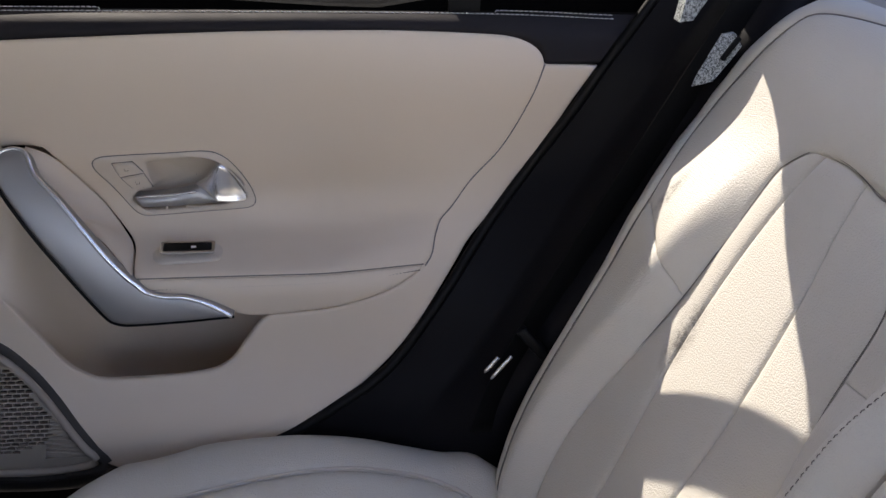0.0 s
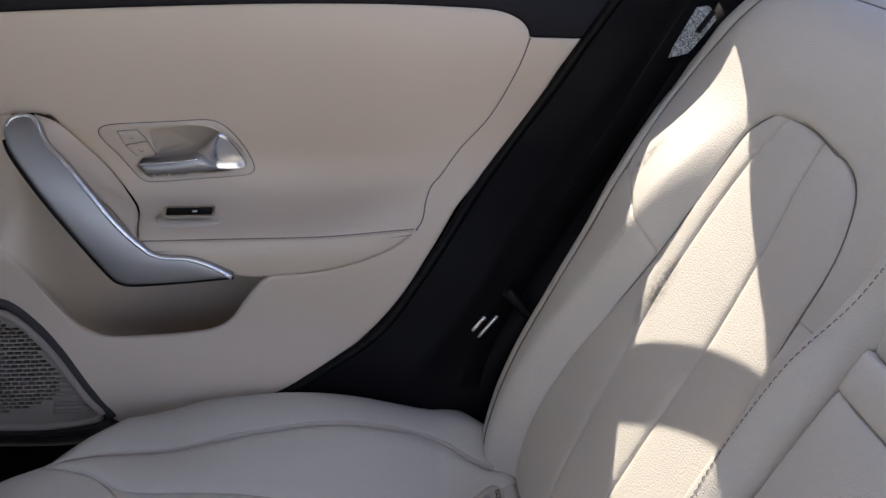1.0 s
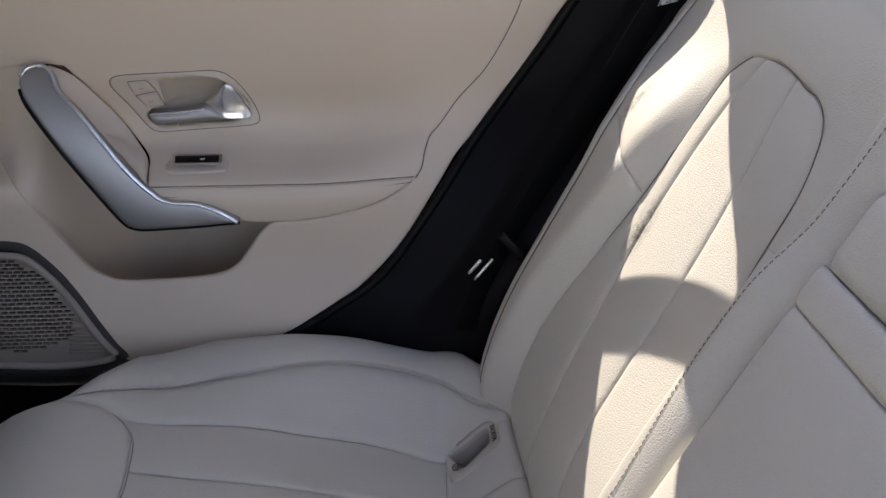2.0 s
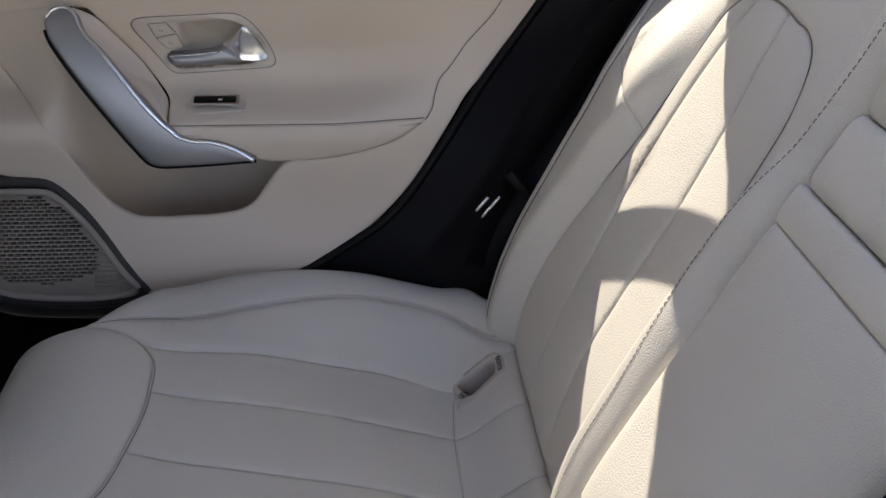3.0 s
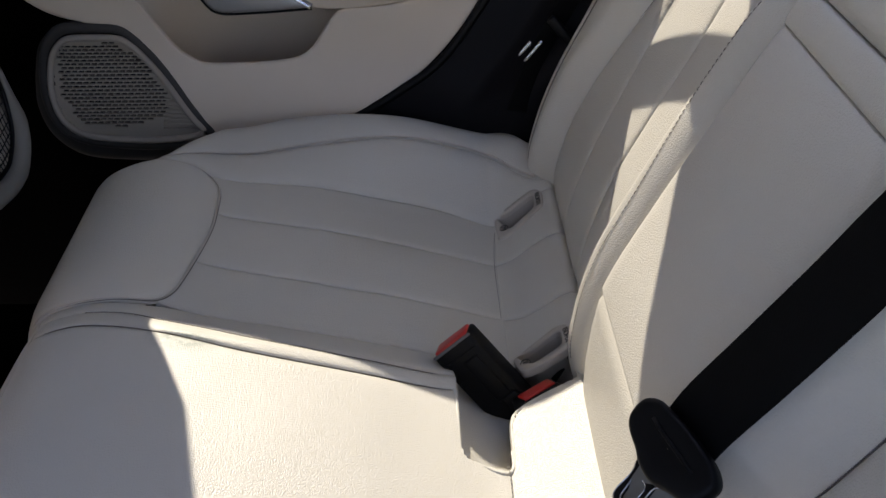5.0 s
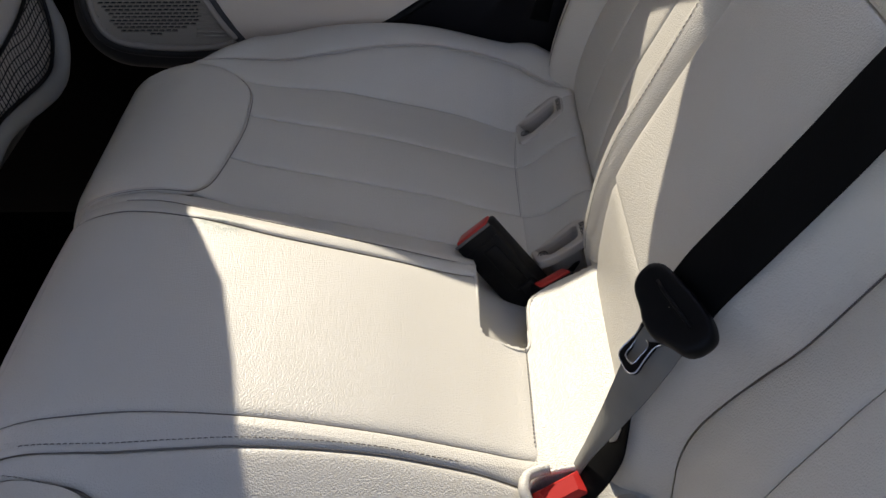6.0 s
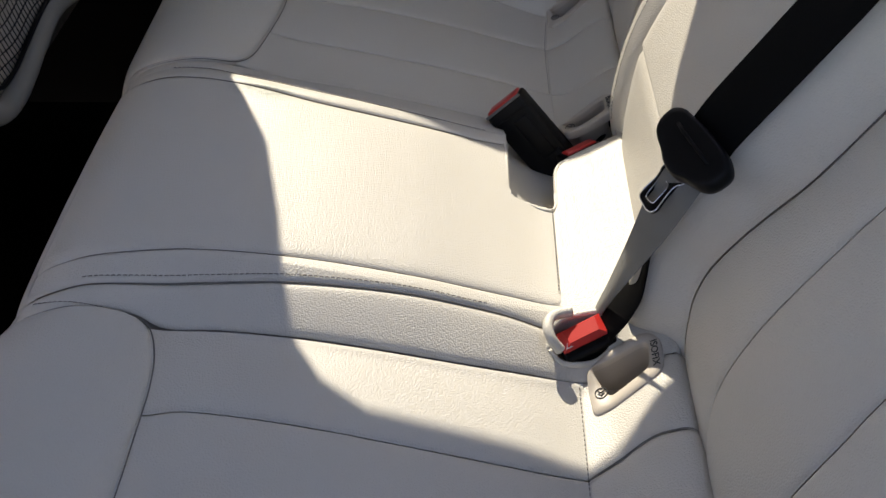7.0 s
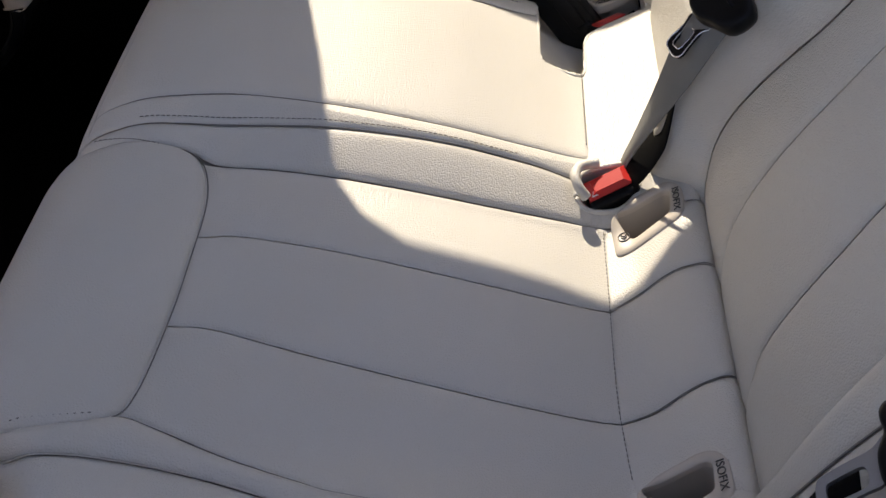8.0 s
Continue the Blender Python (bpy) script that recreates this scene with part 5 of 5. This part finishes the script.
LOWER = [(-.46, .26), (-.40, .205), (-.35, .186), (-.305, .176), (-.282, .158), (-.250, .112), (-.200, .036), (-.15, .030), (-.08, .041), (-.017, .060), (.027, .080), (.066, .106), (.104, .140), (.135, .178), (.162, .220), (.190, .264),
         (.215, .306), (.241, .354), (.268, .408), (.299, .473), (.326, .520)]
panel("lower_panel", door, DOOR_HIDE, door_surface, LOWER, RIM + [(.02, .204), (.054, .209), (.109, .225), (.145, .250), (.155, .285), (.174, .333), (.221, .415), (.252, .482), (.265, .522)], INWARD,
      puff=0, depth=.0025, width=.002, edges=(1, 1, 0, 1), pitch=.007, label="beige moulded lower door panel")
rim_line, _ = on_surface(door_surface, RIM, INWARD, -.002, 60)
ruled("door_pocket", rim_line, [(-.42, 1.066, .735), (-.36, 1.066, .732), (-.30, 1.067, .718), (-.275, 1.068, .675), (-.25, 1.070, .620), (-.20, 1.072, .575), (-.16, 1.075, .560), (-.10, 1.078, .552), (-.05, 1.06, .545), (-.021, 1.01, .535)], DOOR_HIDE, door, 80, 40,
      bulge=lambda u, v: np.stack([0 * u, .125 * np.sin(np.pi * v ** .5) * step(u, .42, .75), -.130 * np.sin(np.pi * v ** .4) * step(u, .42, .75)], -1), label="beige door pocket")
panel("handle_base", door, DOOR_HIDE, door_surface, [(-.262, .430), (-.236, .416), (-.211, .382), (-.185, .349), (-.170, .327), (-.161, .305), (-.157, .262), (-.151, .246)],
      [(-.264, .412), (-.252, .372), (-.235, .345), (-.205, .310), (-.185, .288), (-.168, .267), (-.155, .246), (-.146, .234)], INWARD, puff=.002, depth=.004, width=.003, edges=(1, 0, 0, 0),
      shape=lambda u, v: .022 * step(v, 0, .9) * (1 - .9 * step(u, .45, .95)), label="beige pad beside the grab handle")


def strap_surface(x, z):
    """The plane in which the grab handle's face lies."""
    x, z = np.broadcast_arrays(np.asarray(x, float), np.asarray(z, float))
    return np.stack([x, .983 + 1.75 * np.maximum(z - .54, 0) ** 2, z], -1)


STRAP_OUT = [(-.280, .700), (-.275, .707), (-.264, .7105), (-.254, .709), (-.249, .703), (-.242, .687), (-.221, .665), (-.198, .636), (-.177, .6085), (-.158, .587), (-.148, .578), (-.140, .571), (-.124, .566), (-.100, .564), (-.077, .555), (-.055, .541)]
STRAP_IN = [(-.285, .695), (-.283, .688), (-.277, .6735), (-.249, .633), (-.222, .596), (-.196, .559), (-.183, .541), (-.175, .535), (-.159, .5325), (-.106, .535), (-.075, .5375), (-.055, .539)]
handle = panel("grab_handle", door, SATIN, strap_surface, STRAP_IN, STRAP_OUT, INWARD, puff=0, depth=.004, width=.0012, edges=(1, 1, 1, .5), pitch=.004, skirt=.016,
               shape=lambda u, v: .0015 * np.sin(np.pi * v), label="satin silver grab handle")
line, _ = on_surface(strap_surface, [(x - .002, z - .0015) for x, z in STRAP_OUT], INWARD, -.0006, 90)
tube("handle_edge", line, .0026, SILVER, handle, "bright chamfer along the handle")
low_edge, _ = on_surface(strap_surface, [(x - .0006, z - .0006) for x, z in STRAP_IN[1:]], INWARD, -.006, 60)
tube("handle_back", low_edge, .0035, BLACK, handle, "black underside of the handle")
base_edge, _ = on_surface(door_surface, [(-.264, .412), (-.252, .372), (-.235, .345), (-.205, .310), (-.185, .288), (-.168, .267), (-.155, .246), (-.146, .234)], INWARD, (.021 - .020 * step(np.linspace(0, 1, 40), .45, .95))[:, None], 40)
strap_edge, _ = on_surface(strap_surface, STRAP_OUT[2:12], INWARD, -.006, 40)
ruled("handle_cheek", base_edge, strap_edge + np.array([-.002, .004, 0]), DOOR_HIDE, door, 60, 8, label="beige cheek between door and handle")

# the release lever in its dish
CUP = [(-.144, .4125), (-.119, .4150), (-.090, .4160), (-.074, .4143), (-.061, .4065), (-.0475, .3876), (-.0400, .3706), (-.0403, .3630), (-.0471, .3592), (-.075, .3565), (-.1036, .3540), (-.130, .3527), (-.1515, .3524), (-.1596, .3567), (-.1652, .3692), (-.1627, .3755), (-.1465, .3774), (-.1404, .3805), (-.143, .395)]
n = 96
esc, cup = closed(ESC, n), closed(CUP, n)
to_door = lambda p, lift: door_surface(p[:, 0], p[:, 1]) + np.array([0, -1.0, .12]) * lift
quad = lambda rows: [(k * n + i, k * n + (i + 1) % n, (k + 1) * n + (i + 1) % n, (k + 1) * n + i) for k in range(rows - 1) for i in range(n)]
mix = lambda k: esc * (1 - k) + cup * k
link_mesh("escutcheon", np.vstack([to_door(esc, -.003), to_door(mix(.01), .0014), to_door(mix(.06), .0022), to_door(mix(.5), .0020), to_door(mix(.93), .0020), to_door(cup, .0010), to_door(cup, -.004)]), quad(7), DOOR_PLASTIC, door, "beige surround of the release lever")
# Dark cord stands in for the shadow in the gap round the surround.
tube("gap_shade", to_door(esc, .0004), .0008, GREY_PLASTIC, door, "thin dark line for the shaded gap round the surround", 6, close=True)
mid = np.array([-.098, .386])
shrink = lambda k: mid + (cup - mid) * k
link_mesh("dish", np.vstack([to_door(cup, .0008), to_door(shrink(.985), -.004), to_door(shrink(.95), -.012), to_door(shrink(.86), -.022), to_door(shrink(.6), -.028), to_door(shrink(.01), -.030)]), quad(6), DOOR_PLASTIC, door, "hollow behind the release lever")
lever = panel("release_lever", door, SATIN, door_surface, [(-.1605, .3670), (-.1575, .3605), (-.1510, .3550), (-.1257, .3556), (-.1035, .3570), (-.0732, .3596)], [(-.1600, .3710), (-.1470, .3731), (-.1303, .3743), (-.1122, .3768), (-.0941, .3800), (-.0760, .3720)], INWARD,
              puff=0, shape=lambda u, v: .0035 + .0065 * np.sin(np.pi * np.clip(v * .75 + .2, 0, 1)) ** .6 - .004 * np.exp(-u / .04), depth=.003, width=.002, edges=(1, 1, 1, 0), pitch=.003, label="satin chrome release lever")
line, _ = on_surface(door_surface, [(-.1590, .3700), (-.1470, .3716), (-.1303, .3728), (-.1122, .3752), (-.0950, .3780)], INWARD, .0090, 30)
tube("lever_edge", line, .0013, SILVER, lever, "bright upper edge of the lever")
panel("lever_paddle", lever, SILVER, door_surface, [(-.0960, .3795), (-.0850, .3760), (-.0767, .3690), (-.0730, .3640), (-.0600, .3620), (-.0440, .3620)], [(-.0955, .3805), (-.0854, .3882), (-.0716, .4075), (-.0665, .4090), (-.0590, .4035), (-.0465, .3862)], INWARD,
      e1=[(-.0440, .3620), (-.0410, .3670), (-.0415, .3727), (-.0465, .3862)],
      puff=.001, shape=lambda u, v: .010 * (1 - v) ** 1.5 * step(u, .0, .5) + .0025 + .003 * np.sin(np.pi * u), depth=.002, width=.002, lift=.001, pitch=.003, label="flared chrome end of the lever")
for low_side, high_side in (([(-.1735, .3945), (-.1480, .4000)], [(-.1785, .4105), (-.1570, .4125)]), ([(-.1625, .3785), (-.1405, .3800)], [(-.1725, .3920), (-.1475, .3975)])):
    button = panel("lock_button", door, DOOR_PLASTIC, door_surface, low_side, high_side, INWARD, puff=.0004, depth=.0022, width=.0007, lift=.0034, pitch=.004, label="beige lock button")
    edge = np.vstack([smooth_line(low_side, 12), smooth_line(high_side[::-1], 12)])
    tube("button_gap", to_door(edge, .0024), .00045, GREY_PLASTIC, button, "dark gap round the button", 5, close=True)
    cx, ct = np.mean(low_side + high_side, 0)
    mk = frame_of(door_surface(cx, ct) + np.array([0, -.0042, .0006]), (1, 0, .1), (0, -1, .15))
    tube("lock_mark", [tuple(mk @ Vector((.0014 * math.cos(a), .0016 * math.sin(a) + .0008, 0))) for a in np.linspace(0, math.pi, 10)], .00028, DARK_INK, button, "dark padlock mark", 5)
    tube("lock_mark", [tuple(mk @ Vector(p)) for p in ((-.0019, .0006, 0), (.0019, .0006, 0), (.0019, -.0028, 0), (-.0019, -.0028, 0))], .00028, DARK_INK, button, "", 5, close=True)
# the window switch
SURROUND = rounded_corners([(-.140, .2912), (-.1335, .3004), (-.0736, .3045), (-.0672, .2962), (-.0679, .2788), (-.0746, .2744), (-.129, .2702), (-.1372, .2777)], .007, n)
swell = lambda k, lift: to_door(SURROUND.mean(0) + (SURROUND - SURROUND.mean(0)) * k, lift)
sw = link_mesh("switch_surround", np.vstack([swell(1, -.002), swell(1, .0006), swell(.98, .0014), swell(.6, .0018), swell(.05, .0018)]), quad(5), DOOR_PLASTIC, door, "beige surround of the window switch")
o = door_surface(-.1030, .2900)
ms = frame_of(o + np.array([0, -.001, .0052]), (1, .0, .003), (0, -.35, 1))
plate("switch_frame", rounded_outline(.056, .0175, .003), .003, ms, CHROME, sw, "chrome frame of the switch", hole=rounded_outline(.050, .0125, .002))
box_part("switch_key", ms @ Matrix.Translation((0, 0, .0002)), (.050, .0125, .005), BLACK, sw, .0015, "black window switch")
box_part("switch_mark", ms @ Matrix.Translation((.006, 0, .0029)), (.005, .003, .0004), WHITE, sw, .0001, "small white mark")

# the loudspeaker
SPEAK = [(-.352, .168), (-.312, .167), (-.297, .160), (-.280, .142), (-.250, .104), (-.222, .063), (-.210, .044), (-.235, .036), (-.283, .033), (-.34, .037), (-.372, .045), (-.392, .064), (-.402, .100), (-.398, .135), (-.388, .155), (-.372, .166)]
speaker = thing("loudspeaker", "beige loudspeaker grille with slotted holes in the door", "loudspeaker", (-.31, .98, .43))
line, _ = on_surface(door_surface, SPEAK + SPEAK[:1], INWARD, .004, 110)
tube("frame", line[:-1], .0044, SPEAKER_RIM, speaker, "raised grey-beige frame", 10, close=True)
line, _ = on_surface(door_surface, [(-.308 + (x + .308) * 1.10, .10 + (t - .10) * 1.16) for x, t in SPEAK + SPEAK[:1]], INWARD, -.004, 110)
tube("outer_frame", line[:-1], .0078, CHARCOAL, speaker, "outer charcoal frame", 10, close=True)
lobe = [(-.33, .168), (-.36, .176), (-.40, .168), (-.425, .14), (-.432, .085), (-.42, .03), (-.385, -.004), (-.33, -.014), (-.25, -.016), (-.17, .0)]
panel("lower_edge", speaker, CHARCOAL, door_surface, lobe, [(-.33, .160), (-.352, .162), (-.375, .156), (-.392, .132), (-.396, .10), (-.386, .066), (-.366, .052), (-.33, .042), (-.283, .038), (-.21, .046)], INWARD,
      puff=.002, depth=.010, width=.012, edges=(1.6, 0, 0, 0), lift=-.006, label="charcoal lower door edge")


def grille():
    """A thin sheet with a slotted hole in every cell, and a dark void behind."""
    dx, dt = .0088, .0046
    o = np.array(SPEAK)
    verts, faces = [], []
    area = np.array([(-.388, .155), (-.314, .160), (-.284, .138), (-.250, .088), (-.258, .066), (-.31, .052), (-.366, .058), (-.392, .095)])
    for r in range(34):
        for c in range(25):
            x0, t0 = -.41 + c * dx + (r % 2) * dx / 2, .028 + r * dt
            cell = np.array([(x0, t0), (x0 + dx, t0), (x0 + dx, t0 + dt), (x0, t0 + dt)])
            if not inside(cell.mean(0)[None], o)[0]:
                continue
            if not inside(cell.mean(0)[None], area)[0]:
                base = len(verts)
                verts += list(door_surface(cell[:, 0], cell[:, 1]) + np.array([0, -.002, 0]))
                faces.append((base, base + 1, base + 2, base + 3))
                continue
            a, b = .0006, .0007
            hole = np.array([(x0 + a, t0 + b), (x0 + dx - a, t0 + b), (x0 + dx - a, t0 + dt - b), (x0 + a, t0 + dt - b)])
            base = len(verts)
            verts += list(door_surface(cell[:, 0], cell[:, 1]) + np.array([0, -.002, 0]))
            verts += list(door_surface(hole[:, 0], hole[:, 1]) + np.array([0, -.002, 0]))
            verts += list(door_surface(hole[:, 0], hole[:, 1]) + np.array([0, .002, 0]))
            for i in range(4):
                k = (i + 1) % 4
                faces += [(base + i, base + k, base + 4 + k, base + 4 + i), (base + 4 + i, base + 4 + k, base + 8 + k, base + 8 + i)]
    link_mesh("grille", verts, faces, GRILLE, speaker, "perforated beige grille", smooth=False)
    p = np.array(SPEAK)
    link_mesh("void", list(door_surface(p[:, 0], p[:, 1]) + np.array([0, .006, 0])), [tuple(range(len(p)))], BLACK, speaker, "dark space behind the grille", smooth=False)
    ribs_v, ribs_f = [], []
    for k in range(9):
        t = .050 + k * .0052
        a = door_surface(-.262 + k * .001, t) + np.array([0, -.0028, 0])
        b = door_surface(-.216 - k * .0036, t) + np.array([0, -.0028, 0])
        v, f = tube_mesh(np.linspace(a, b, 4), .0015, 5)
        ribs_f += [tuple(i + len(ribs_v) for i in q) for q in f]
        ribs_v += list(v)
    link_mesh("ribs", ribs_v, ribs_f, GRILLE, speaker)


grille()
panel("front_panel", door, DOOR_HIDE, door_surface, [(-.95, .0), (-.66, .0), (-.52, .06), (-.50, .15), (-.47, .26)], [(-.95, .43), (-.8, .43), (-.65, .43), (-.55, .43), (-.46, .425)], INWARD, puff=0, depth=.003, width=.003,
      edges=(1, 0, 0, 0), lift=-.001, label="beige front part of the door panel")

# ---- the front seat ahead ----
front = thing("front_seat", "grey front seat seen from behind with a dark elastic net pocket", "car seat", (-.5, .70, .2))


def front_surface(p, z):
    """The seat's back shell: p across the car, z upwards."""
    p, z = np.broadcast_arrays(np.asarray(p, float), np.asarray(z, float))
    s = np.abs(p - .70)
    over = np.maximum(s - .235, 0)
    x = -.432 - .16 * (z - .34) - over * 1.2 - np.maximum(.37 - z, 0) ** 2 * 6
    return np.stack([x, .70 + np.sign(p - .70) * np.minimum(s, .255), z], -1)


FR = (1, 0, .1)
# Above the net the shell is unseen, made tall to block light from ahead.
panel("shell", front, GREY_HIDE, front_surface, [(.44, .350), (.44, .45), (.45, .70), (.47, .95), (.56, 1.10)], [(.965, .350), (.965, .45), (.96, .70), (.94, .95), (.85, 1.10)], FR, puff=.006, depth=.02, width=.012, edges=(1, 1, 1, 0), label="grey moulded seat back shell")
half = [(.945, .62), (.942, .46), (.928, .400), (.895, .370), (.855, .364), (.81, .370), (.77, .378), (.70, .388)]
line = smooth_line(half + [(1.40 - y, z) for y, z in half[-2::-1]], 120)
tube("pocket_frame", front_surface(line[:, 0], line[:, 1]) + np.array([.008, 0, 0]), .013, SHELL_RIM, front, "grey moulded rim of the net pocket", 10)
half = [(.925, .500), (.926, .456), (.908, .413), (.877, .390), (.854, .385), (.8185, .387), (.786, .392), (.70, .402)]
hem = half + [(1.40 - y, z) for y, z in half[-2::-1]] + [(.50, .483), (.57, .462), (.70, .452), (.83, .462), (.90, .483)]
line = smooth_line(hem + hem[:1], 160)
tube("net_hem", front_surface(line[:-1, 0], line[:-1, 1]) + np.array([.011, 0, 0]), .0028, BLACK, front, "black elastic hem of the net", 8, close=True)
ring = np.array(hem)
nv, nf = [], []
for k in range(56):
    y = .476 + k * .0081
    zs = np.linspace(.376, .52, 60)
    ys = y + .004 * np.sin(zs * 40)
    held = inside(np.stack([ys, zs], -1), ring)
    if held.sum() < 3:
        continue
    v, f = tube_mesh((front_surface(ys, zs) + np.array([.010, 0, 0]))[held], .0006, 4)
    nf += [tuple(i + len(nv) for i in q) for q in f]; nv += list(v)
for k in range(11):
    ys = np.linspace(.470, .930, 120)
    zs = .386 + k * .0115 + .003 * np.sin(ys * 50)
    held = inside(np.stack([ys, zs], -1), ring)
    for run in np.split(np.nonzero(held)[0], np.nonzero(np.diff(np.nonzero(held)[0]) > 1)[0] + 1):
        if len(run) > 2:
            v, f = tube_mesh(front_surface(ys[run], zs[run]) + np.array([.0106, 0, 0]), .0009, 4)
            nf += [tuple(i + len(nv) for i in q) for q in f]; nv += list(v)
link_mesh("net", nv, nf, BLACK, front, "dark elastic net")
panel("lower_shell", front, BLACK, front_surface, [(.45, .02), (.45, .352)], [(.955, .02), (.955, .352)], FR, puff=0, depth=0, edges=(0, 0, 0, 0), lift=-.02, label="black plastic base of the seat")
panel("pad", front, GREY_HIDE, lambda p, z: front_surface(p, z) - np.array([.13, 0, 0]), [(.46, .05), (.46, .60), (.47, .95), (.56, 1.10)], [(.95, .05), (.95, .60), (.94, .95), (.85, 1.10)], (-1, 0, 0), puff=.01, depth=.02, edges=(1, 1, 1, 1), pitch=.03)
# Second front seat, unseen, added to block light from ahead.
copy_thing(front, Matrix.Translation((-.10, -.74, 0)))
